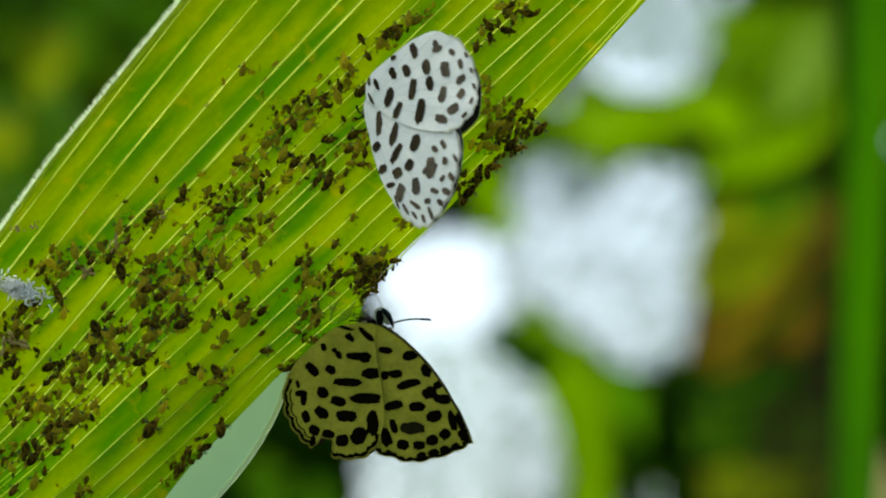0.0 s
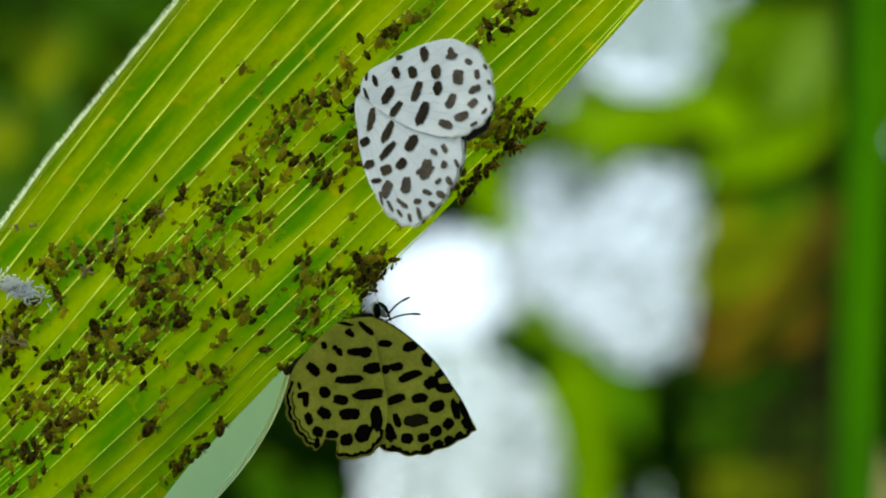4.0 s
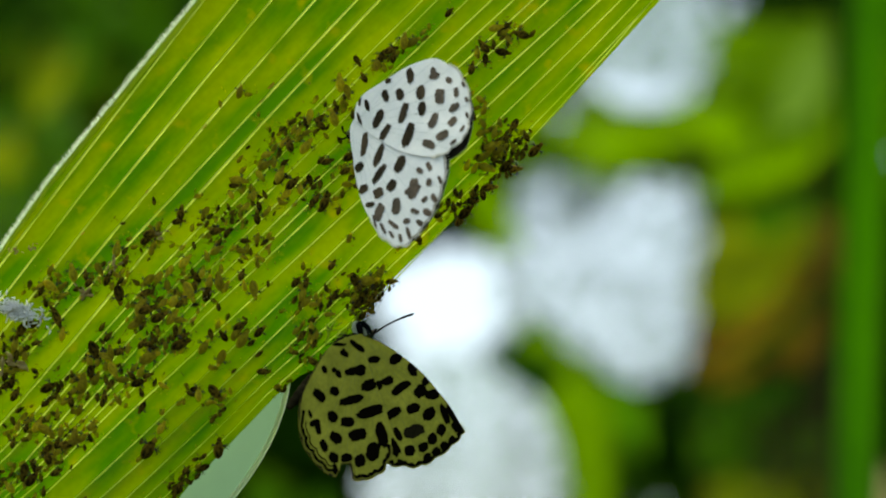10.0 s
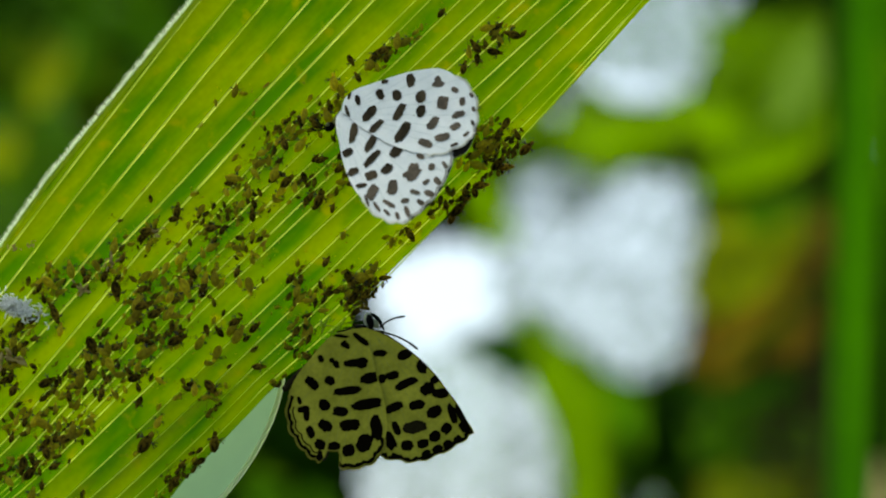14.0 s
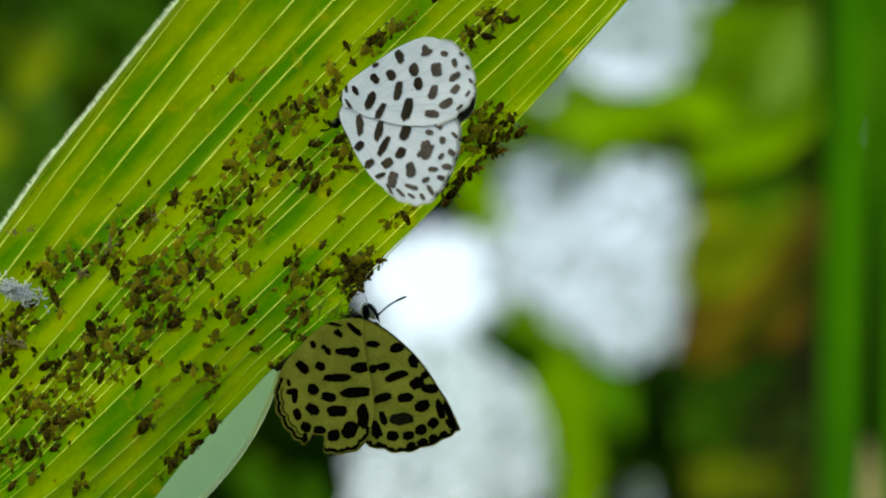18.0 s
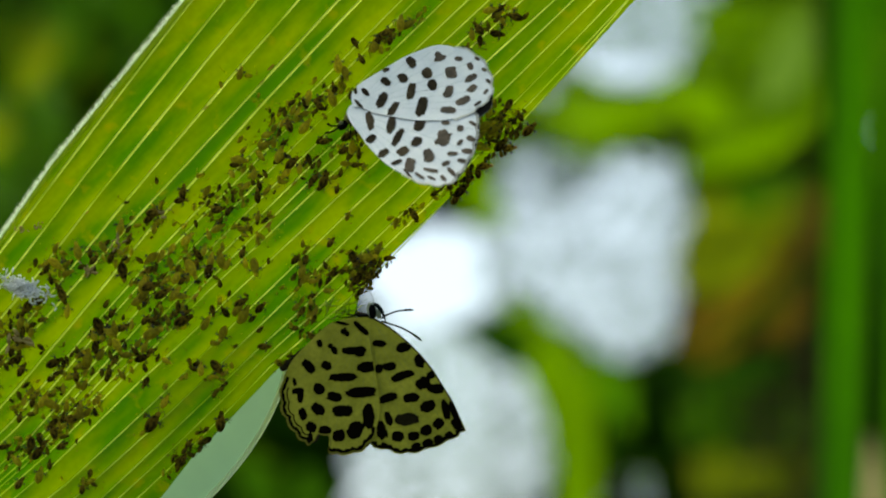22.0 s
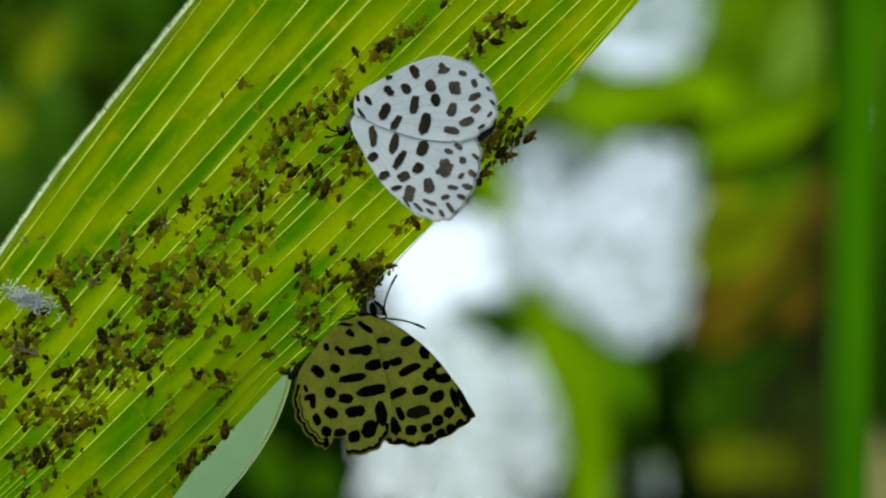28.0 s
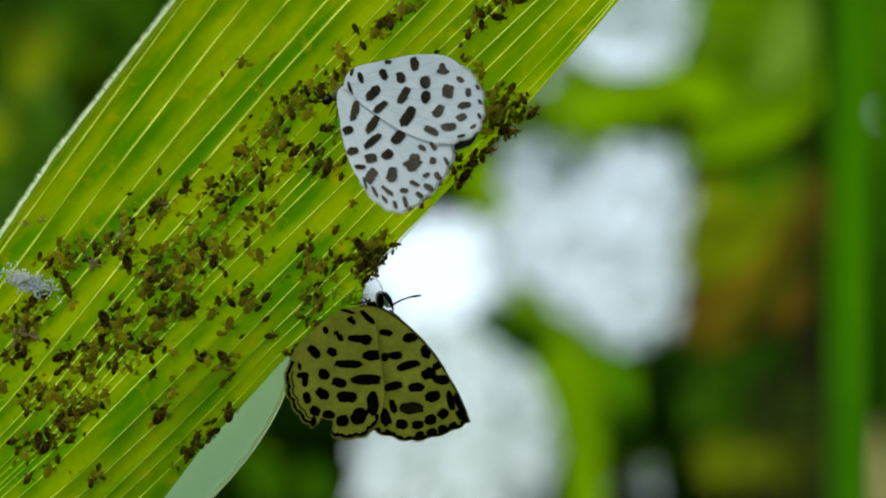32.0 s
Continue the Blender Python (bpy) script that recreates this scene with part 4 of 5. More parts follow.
colony(-14.1, 6.3, 3.35, 1.05, 30, 30)
colony(-10.2, 6.7, 1.15, 1.05, 0, 20)
colony(-6.9, 9.1, 1.43, 0.67, 35, 12)
colony(-18.4, 4.4, 3.25, 1.05, 30, 34)
colony(-24.6, 2.7, 1.43, 0.86, 30, 18)
colony(-15.5, 1.5, 1.53, 1.05, 40, 16)
colony(-21.2, -1.6, 2.20, 1.53, 30, 38)
colony(-27.5, 0.0, 1.63, 1.15, 30, 18)
colony(-24.8, -3.3, 1.82, 1.34, 30, 32)
colony(-31.8, -1.9, 2.77, 0.86, 10, 22)
colony(-33.7, -0.9, 1.91, 0.67, 20, 14)
colony(-34.6, -5.0, 2.68, 1.24, 20, 18)
colony(-36.3, -8.1, 1.34, 1.82, 0, 24)
colony(-28.9, -7.1, 1.34, 1.53, -60, 24)
colony(-23.6, -6.4, 1.91, 0.96, 25, 28)
colony(-26.3, -9.5, 2.01, 1.05, 20, 26)
colony(-31.3, -10.5, 2.01, 1.53, 30, 28)
colony(-34.6, -12.4, 2.68, 1.53, 20, 26)
colony(-31.3, -14.1, 2.20, 0.86, 20, 26)
colony(-35.1, -17.2, 2.20, 1.72, 30, 28)
colony(-33.2, -15.7, 1.82, 1.15, 30, 18)
colony(-16.9, -5.5, 1.05, 1.05, 0, 8)
colony(-19.1, -10.7, 0.86, 0.67, 0, 7)
colony(-18.6, -12.4, 0.48, 0.86, 0, 5)
colony(-24.6, -15.0, 0.86, 1.05, -60, 5)
colony(-11.4, -1.9, 1.05, 1.53, 0, 20)
colony(-9.3, -1.9, 1.72, 1.15, 20, 12)
colony(-6.2, -2.0, 1.24, 1.29, 0, 130, 0.12)
colony(-6.0, -3.2, 0.55, 0.75, 0, 60, 0.32)
colony(-5.6, -1.6, 0.9, 0.8, 20, 50, 0.25)
colony(-11.4, -5.7, 0.67, 2.01, 0, 20)
colony(-10.7, -7.6, 1.72, 0.57, 0, 10)
colony(-36.6, -7.6, 1.0, 1.6, 0, 16)
colony(-35.0, -13.6, 1.6, 1.0, 20, 12)
colony(-31.6, -14.6, 1.2, 0.7, 20, 8)
colony(-30.3, -20.3, 1.15, 0.48, 0, 8)
colony(-21.5, -17.6, 2.10, 0.43, 48, 24)
colony(-12.9, -9.8, 0.67, 0.33, 30, 9)
colony(-8.8, 13.9, 1.43, 1.24, 40, 14)
colony(-21.7, -8.6, 7.65, 6.70, 40, 40)
colony(-13.6, 5.3, 9.56, 5.74, 40, 40)
colony(-2.6, 2.7, 1.43, 0.67, 45, 10)
colony(0.8, 5.3, 1.05, 0.38, 45, 8)
colony(3.2, 13.9, 0.67, 1.43, 20, 10)

WAITING.sort(key=lambda w: -w[0])
crowd, crowd_pale = bmesh.new(), bmesh.new()
for i, (_, x, y, size, turn) in enumerate(WAITING):
    m = aphid_pose(x, y, size, turn)
    young = aphid_rng.random() < 0.52 and inside_blade(x, y, -0.3)
    if i < 300:
        aphid(m, young)
        continue
    bm = crowd_pale if young else crowd
    blob(bm, m, [(-0.50, 0.05), (-0.36, 0.21), (-0.10, 0.26), (0.16, 0.19), (0.30, 0.12), (0.46, 0.04)], 6)
    for side in (1, -1):
        for along, sweep in ((0.2, 0.12), (0.04, 0.0), (-0.1, -0.2)):
            tube(bm, [m @ Vector((along, 0.1 * side, 0)), m @ Vector((along + sweep * 0.5, 0.32 * side, 0.08)), m @ Vector((along + sweep, 0.52 * side, -0.2))], [0.022 * size * MM, 0.017 * size * MM, 0.009 * size * MM], 3)
crumbs = bmesh.new()
for _, x, y, size, turn in WAITING:
    for k in range(4):
        px, py = x + aphid_rng.gauss(0, 0.55), y + aphid_rng.gauss(0, 0.55)
        if inside_blade(px, py, 0.05):
            m = aphid_pose(px, py, aphid_rng.uniform(0.12, 0.34), aphid_rng.uniform(0, 360))
            blob(crumbs, m, [(-0.50, 0.08), (-0.2, 0.22), (0.2, 0.2), (0.5, 0.05)], 5)
tagged(part("aphid_crumbs", crumbs, M_CRUMB), "tiny yellowish hatchlings and crumbs among the aphids", "crumbs", kind="stuff")
tagged(part("aphid_crowd", crowd, M_APHID_CROWD), "crowd of small dark aphids on the leaf", "aphids", kind="stuff")
tagged(part("young_aphid_crowd", crowd_pale, M_YOUNG_CROWD), "crowd of small yellowish young aphids on the leaf", "aphids", kind="stuff")

# shed skins and wax
skin_rng = random.Random(8)


def shed_skin(x, y, size):
    skin = tagged(new("shed_skin"), "pale papery skin shed by an aphid on the leaf", "insect skin", "shed skins")
    skin.matrix_world = at_leaf(FAN.x, FAN.y, 0) @ Matrix.Translation(blade_at(x, y, 0.22))
    for k in range(9):
        bm = bmesh.new()
        m = Matrix.Translation(Vector((skin_rng.gauss(0, 0.26), skin_rng.gauss(0, 0.24), skin_rng.uniform(-0.1, 0.15))) * size * MM) @ pose(0, 0, 0, skin_rng.uniform(0, 90), skin_rng.uniform(-30, 30), skin_rng.uniform(0, 360)) @ Matrix.Scale(size * skin_rng.uniform(0.35, 0.65) * MM, 4)
        blob(bm, m, [(-0.5, 0.03), (-0.3, 0.14), (0.0, 0.19), (0.3, 0.13), (0.5, 0.03)], 7)
        part("flake", bm, M_SKIN, skin)


for x, y, s in [(-27.79, 0.29, 1.24), (-30.32, -1.96, 1.53), (-36.30, -7.84, 2.10), (-34.48, 2.06, 0.77), (-36.06, 1.82, 0.77), (-23.86, 2.82, 0.96), (-19.80, -1.87, 0.86)]:
    shed_skin(x, y, s)
bm = bmesh.new()
base = at_leaf(FAN.x, FAN.y, 0)
for k in range(300):
    u, v = skin_rng.gauss(0, 1.0), skin_rng.gauss(0, 0.45)
    c = base @ blade_at((-35.96, -3.40)[0] + u - 0.3 * v, (-35.96, -3.40)[1] + v - 0.25 * u, 0.3 + skin_rng.uniform(0, 0.9) * math.exp(-u * u * 0.5))
    d = Vector((skin_rng.gauss(0, 1), skin_rng.gauss(0, 1), skin_rng.gauss(0, 1))).normalized() * skin_rng.uniform(0.15, 0.4) * MM
    tube(bm, [c - d, c + d * 0.2 + Vector((0.05, 0.03, 0.02)) * MM, c + d], [0.00004, 0.00010, 0.00004], 5)
tagged(part("wax_tuft", bm, M_WAX), "fluffy white wax wool clinging to the leaf", "wax wool")

# ---- the thicket behind, with gaps to the sky ----
GAPS = [
    (5, -21, 44, 27), (-8, -57, 22, 7),
    (16, -122, 58, 60),
    (127, 18, 31, 33), (75, -4, 33, 30), (122, -39, 30, 33), (57, 12, 19, 22), (97, -27, 29, 27),
    (72, 44, 26, 9), (123, 137, 39, 39), (72, 92, 3, 2), (131, -152, 3.5, 3)]
DEPTH = 2500


def clear(x, y, grow):
    return all(((x - gx) / (a + grow)) ** 2 + ((y - gy) / (b + grow)) ** 2 > 1 for gx, gy, a, b in GAPS)


def foliage(bm, rng, x, y, z, size, tilt=0.0):
    """One broad bent leaf, in metres in the thicket's own space."""
    m = Matrix.Translation(Vector((x, y, z)) * MM) @ Matrix.Rotation(-tilt, 4, "X") @ Euler((rng.gauss(0, 0.5), rng.gauss(0, 0.5), rng.uniform(0, math.tau))).to_matrix().to_4x4()
    l, w, droop = size * MM, size * 0.42 * MM, size * 0.15 * MM
    spine = [(0, 0), (0.25, 0.8), (0.5, 1.0), (0.78, 0.62), (1.0, 0.0)]
    left, mid, right = [], [], []
    for s, f in spine:
        sag = -droop * (2 * s - 1) ** 2
        left.append(m @ Vector(((s - 0.5) * l, w * 0.5 * f + 1e-5, sag + 0.2 * w * f)))
        mid.append(m @ Vector(((s - 0.5) * l, 0, sag)))
        right.append(m @ Vector(((s - 0.5) * l, -w * 0.5 * f - 1e-5, sag + 0.2 * w * f)))
    sheet(bm, [left, mid, right])


def shrub(name, label, mat, zone, count, sizes, seed, depth=(0, 300), tilt=0.0, sparse=False):
    """A shrub whose crown fills a zone (x, y, half width, half height, in millimetres about the line of sight);
    the leaves of a sparse one also hang in the gaps to the sky."""
    rng = random.Random(seed)
    root = tagged(new(name), label, "shrub", "thicket behind the leaf")
    root.matrix_world = at_leaf(0, 0, -DEPTH)
    bm = bmesh.new()
    cx, cy, hw, hh = zone
    made = tries = 0
    while made < count and tries < count * 30:
        tries += 1
        x, y = cx + rng.uniform(-1, 1) * hw, cy + rng.uniform(-1, 1) * hh
        size = rng.uniform(*sizes)
        if ((x - cx) / hw) ** 4 + ((y - cy) / hh) ** 4 > 1 or not (sparse or clear(x, y, size * 0.36)):
            continue
        d = rng.uniform(*depth)
        f = (DEPTH + 400 + d) / (DEPTH + 400)
        foliage(bm, rng, x * f, y * f, -d, size * f, tilt)
        made += 1
    part("crown", bm, mat, root, "thin leafy crown" if sparse else "dense leafy crown")
    column = cx if not -110 < cx < 179 else min((-150, 86, 188) if cy < -40 else (-150, 188), key=lambda c: abs(c - cx)) + rng.uniform(-8, 8)
    foot = root.matrix_world.inverted() @ Vector((column * MM, root.matrix_world.translation.y + 0.25, 0.0))
    for k in range(3):
        bm = bmesh.new()
        top = Vector((column + (k - 1) * 5, cy - hh * 0.3, -depth[0] - 40)) * MM
        low = foot + Vector(((k - 1) * 0.01, 0, 0))
        tube(bm, [low, low.lerp(top, 0.5) + Vector((0.003 * (k - 1), 0, 0)), top], [0.004, 0.002, 0.001], 7)
        part("stem", bm, M_BARK, root)
    return root


# Dark, mid and bright shrubs: shade and light put into the leaf colour.
shrub('dark_shrub', 'leafy shrub with shade put into its dark green colour', M_FOLIAGE_SHADE, (-185, 49, 243, 277), 900, (40, 90), 1, (160, 560))
shrub('dark_shrub', 'leafy shrub with shade put into its dark green colour', M_FOLIAGE_SHADE, (162, -124, 277, 173), 1100, (35, 80), 2, (160, 560))
shrub('green_shrub', 'leafy shrub with soft light put into its bright green colour', M_FOLIAGE_LIT, (182, 80, 88, 62), 1100, (22, 46), 3, (-260, -80), 0.5)
shrub('pale_shrub', 'pale green leaves of a shrub tip', M_FOLIAGE_LIGHT, (212, 101, 20, 28), 30, (20, 38), 4, (-60, 0), 0.8)
shrub('olive_shrub', 'olive green leafy shrub', M_FOLIAGE_OLIVE, (182, -6, 26, 28), 420, (12, 26), 5, (-420, -260), 0.6)
shrub('withered_shrub', 'withered brown leafy shrub', M_FOLIAGE_BROWN, (166, -50, 32, 15), 70, (12, 24), 15, (-440, -300), 0.6)
shrub('withered_shrub', 'withered brown leafy shrub', M_FOLIAGE_BROWN, (208, -38, 24, 26), 60, (12, 26), 19, (-440, -300), 0.6)
shrub('withered_shrub', 'withered brown leafy shrub', M_FOLIAGE_BROWN, (228, 10, 20, 20), 60, (12, 26), 33, (-440, -300), 0.6)
shrub('dark_shrub', 'leafy shrub with shade put into its dark green colour', M_FOLIAGE_SHADE, (196, -62, 44, 9), 70, (14, 26), 34, (-180, -120))
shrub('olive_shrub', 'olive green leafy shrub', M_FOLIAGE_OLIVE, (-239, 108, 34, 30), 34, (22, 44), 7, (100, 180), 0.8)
shrub('green_shrub', 'leafy shrub with soft light put into its bright green colour', M_FOLIAGE_LIT, (-265, 35, 28, 38), 12, (18, 40), 16, (20, 110), 0.8)
shrub('leafy_shrub', 'leafy shrub with soft shade put into its mid-green colour', M_FOLIAGE_HALF_SHADE, (-230, 66, 90, 114), 150, (24, 50), 31, (20, 150), 0.8)
shrub('leafy_shrub', 'leafy shrub with soft shade put into its mid-green colour', M_FOLIAGE_HALF_SHADE, (-256, 52, 32, 42), 120, (14, 28), 46, (-460, -320), 0.9)
shrub('leafy_shrub', 'leafy shrub with soft shade put into its mid-green colour', M_FOLIAGE_HALF_SHADE, (192, -112, 34, 16), 45, (14, 30), 32, (-140, -20), 0.5)
shrub('leafy_shrub', 'leafy shrub with soft shade put into its mid-green colour', M_FOLIAGE_HALF_SHADE, (90, -92, 22, 46), 70, (14, 28), 35, (-60, 20), 0.8)
shrub('olive_shrub', 'olive green leafy shrub', M_FOLIAGE_OLIVE, (-237, 111, 28, 21), 12, (16, 34), 30, (10, 60), 0.8)
shrub('green_shrub', 'leafy shrub with soft light put into its bright green colour', M_FOLIAGE_LIT, (-110, -142, 12, 16), 10, (12, 28), 17, (0, 90), 0.8)
shrub('dark_shrub', 'leafy shrub with shade put into its dark green colour', M_FOLIAGE_SHADE, (-237, 66, 104, 132), 420, (30, 60), 24, (130, 300))
shrub('dark_shrub', 'leafy shrub with shade put into its dark green colour', M_FOLIAGE_SHADE, (136, -108, 40, 34), 160, (14, 34), 27, (40, 160))
shrub('green_shrub', 'leafy shrub with soft light put into its bright green colour', M_FOLIAGE_LIT, (96, 76, 66, 26), 380, (12, 24), 25, (-30, 120), 0.8)
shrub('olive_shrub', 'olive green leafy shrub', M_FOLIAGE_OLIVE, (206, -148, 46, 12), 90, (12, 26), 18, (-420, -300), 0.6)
shrub('dark_shrub', 'leafy shrub with shade put into its dark green colour', M_FOLIAGE_SHADE, (0, 340, 555, 210), 800, (60, 130), 8, (480, 900))
shrub('dark_shrub', 'leafy shrub with shade put into its dark green colour', M_FOLIAGE_SHADE, (6, -367, 520, 277), 800, (60, 130), 9, (160, 560))
shrub('dark_shrub', 'leafy shrub with shade put into its dark green colour', M_FOLIAGE_SHADE, (387, 14, 165, 312), 500, (60, 120), 10, (400, 800))
shrub('fine_leaved_shrub', 'dark green shrub with small dense leaves', M_FOLIAGE_SHADE, (78, -7, 135, 173), 3600, (9, 18), 29, (160, 320))

shrub('sparse_shrub', 'thin twiggy shrub with scattered small leaves against the sky', M_FOLIAGE_HALF_SHADE, (16, -118, 62, 62), 1477, (4, 7), 40, (-60, 60), 0.3, True)
shrub('sparse_shrub', 'thin twiggy shrub with scattered small leaves against the sky', M_FOLIAGE_HALF_SHADE, (97, -10, 66, 64), 1421, (4, 7), 41, (-60, 60), 0.3, True)
shrub('sparse_shrub', 'thin twiggy shrub with scattered small leaves against the sky', M_FOLIAGE_HALF_SHADE, (74, 44, 34, 16), 205, (4, 7), 42, (-60, 60), 0.3, True)
shrub('sparse_shrub', 'thin twiggy shrub with scattered small leaves against the sky', M_FOLIAGE_HALF_SHADE, (123, 146, 44, 36), 823, (4, 7), 43, (-60, 60), 0.3, True)
shrub('sparse_shrub', 'thin twiggy shrub with scattered small leaves against the sky', M_FOLIAGE_HALF_SHADE, (130, -148, 12, 11), 150, (4, 7), 44, (-60, 60), 0.3, True)
shrub('green_shrub', 'leafy shrub with soft light put into its bright green colour', M_FOLIAGE_LIT, (34, 25, 13, 16), 60, (8, 14), 45, (-60, 20), 0.6)


def strap(parent, name, points, widths, mat, label):
    """A folded strap-shaped leaf along millimetre points of the leaf's frame; widths are half widths."""
    bm = bmesh.new()
    rows = []
    for k, (p, w) in enumerate(zip(points, widths)):
        a, b = Vector(points[max(k - 1, 0)]), Vector(points[min(k + 1, len(points) - 1)])
        side = Vector((b.y - a.y, a.x - b.x, 0)).normalized()
        rows.append([VIEW @ ((Vector(p) + side * w * v + Vector((0, 0, 0.35 * w * (1 - abs(v))))) * MM) for v in (-1, -0.6, -0.2, 0, 0.2, 0.6, 1)])
    sheet(bm, rows)
    return part(name, bm, mat, parent, label)


# a leafy stalk between the leaf and the thicket
stem = tagged(new("leafy_stalk"), "slanting light green stalk with pointed leaves behind the butterflies", "stalk")
STEM = [(170, -1396, -1300), (140, -760, -1500), (92, -280, -1790), (70, -138, -1803)]
GIRTH = [8, 7.5, 7, 5]
for k in range(len(STEM) - 1):
    bm = bmesh.new()
    a, b = Vector(STEM[k]), Vector(STEM[k + 1])
    tube(bm, [VIEW @ (a.lerp(b, f) * MM) for f in (0, 0.06, 0.5, 0.94, 1)], [(GIRTH[k] + (GIRTH[k + 1] - GIRTH[k]) * f + w) * MM for f, w in ((0, 0.5), (0.06, 0), (0.5, -0.1), (0.94, 0), (1, 0.5))], 10)
    part("internode", bm, M_STALK, stem)
strap(stem, "leaf", [(70, -140, -1800), (68, -118, -1799), (67, -96, -1798), (63, -70, -1796), (55.5, -56, -1795), (45, -42, -1794), (37, -26, -1793)], [7, 9, 11, 14, 14, 11, 1.0], M_FOLIAGE_LIT, "long upright light green leaf")
swaying = strap(stem, "leaf", [(50, -58, -1790), (43, -50, -1788), (34, -46, -1786), (25, -43, -1784), (14, -42, -1784)], [9, 10, 9, 6, 0.5], M_FOLIAGE_SHADE, "short pointed green leaf")
strap(stem, "leaf", [(58, -96, -1805), (68, -70, -1812), (76, -62, -1818), (88, -70, -1822), (96, -92, -1824)], [3, 8, 11, 9, 0.3], M_FOLIAGE_HALF_SHADE, "bent mid-green leaf")


def broad_plant(label, mat, leaves, z):
    """A plant of a few broad soft leaves on thin stalks; each leaf runs from its base to its tip."""
    plant = tagged(new("broad_leaved_plant"), label, "plant", "thicket behind the leaf")
    for n, (x0, y0, x1, y1, half) in enumerate(leaves):
        a, b = Vector((x0, y0, z - 9 * n)), Vector((x1, y1, z - 9 * n + 20))
        bow = Vector((y0 - y1, x1 - x0, 0)) * 0.08
        points = [a.lerp(b, f) + bow * math.sin(math.pi * f) for f in [k / 10 for k in range(11)]]
        widths = [half * max(0.04, math.sin(math.pi * (0.06 + 0.92 * k / 10)) ** 0.7) for k in range(11)]
        strap(plant, "leaf", points, widths, mat, "broad soft leaf")
        bm = bmesh.new()
        low = Vector((x0 + 14 + 4 * n, -1212 + 0.1405 * (z - 40), z - 40))
        tube(bm, [VIEW @ (low * MM), VIEW @ ((low.lerp(a, 0.7) + Vector((6, 0, -20))) * MM), VIEW @ (a * MM)], [0.0025, 0.001, 0.0006], 7)
        part("petiole", bm, M_BARK, plant)
    return plant


# Bright, mid and dark broad leaves here have light and shade in their colour.
broad_plant("broad leaves with soft light put into their bright green", M_FOLIAGE_LIT, [(188, 92, 120, 34, 17), (172, 106, 150, 60, 15), (160, 58, 112, 70, 9), (118, 66, 52, 62, 7), (36, 8, 16, 35, 7), (28, 30, 10, 42, 5)], -1800)
broad_plant("pale green broad leaves", M_FOLIAGE_LIGHT, [(170, 100, 150, 62, 9)], -1740)
broad_plant("olive green broad leaves", M_FOLIAGE_OLIVE, [(158, 10, 128, -20, 11), (172, 20, 150, 2, 8)], -1800)
broad_plant("withered brown leaves hanging in the thicket", M_FOLIAGE_BROWN, [(180, 14, 112, -52, 6), (178, -14, 158, -46, 9), (150, -40, 124, -58, 5)], -1820)
broad_plant("broad leaves with shade put into their dark green", M_FOLIAGE_SHADE, [(176, -6, 126, -50, 4), (168, -56, 112, -62, 7)], -1790)
broad_plant("broad leaves with soft shade put into their mid-green", M_FOLIAGE_HALF_SHADE, [(178, 30, 140, 18, 9)], -1840)
broad_plant("broad leaves with soft shade put into their mid-green", M_FOLIAGE_HALF_SHADE, [(-70, -124, -88, -98, 9), (-52, -128, -60, -104, 7)], -1800)
broad_plant("olive green broad leaves", M_FOLIAGE_OLIVE, [(-190, 70, -172, 98, 8), (-210, 40, -196, 62, 9)], -1800)

grass = tagged(new("tall_grass"), "upright broad green grass blades behind the leaf", "grass")
strap(grass, "blade", [(90, -1255, -300), (92, -500, -620), (95.3, -66, -700), (97.5, 0, -701), (101, 88, -702), (105, 264, -712), (107, 352, -718)], [3, 5, 4.7, 4.7, 4.5, 3.6, 0.4], M_BLADE_GRASS, "bright green grass blade")
strap(grass, "blade", [(96, -1255, -310), (100, -500, -680), (100, -76, -750), (99, 13, -752), (98, 76, -755), (94, 250, -760)], [1, 2, 0.8, 1.6, 3.2, 0.5], M_FOLIAGE_SHADE, "dark green narrow grass blade")
strap(grass, "blade", [(126, -1255, -310), (120, -500, -680), (115, -86, -740), (113, 86, -742), (110, 280, -750)], [3, 4.4, 4.3, 4.3, 0.6], M_BLADE_GRASS, "bright green grass blade")
strap(grass, "blade", [(112, -1260, -340), (112, -500, -760), (113.5, -92, -800), (113, -62, -802), (112.5, -50, -804)], [2, 3, 3.2, 2.4, 0.3], M_DRY_BLADE, "withered tan grass blade")
bm = bmesh.new()
tube(bm, [VIEW @ (Vector(p) * MM) for p in ((106, -1256, -305), (105, -800, -520), (103, -440, -690))], [0.004, 0.0035, 0.002], 8)
part("stem", bm, M_STALK, grass)
cam.data.dof.focus_object = pale


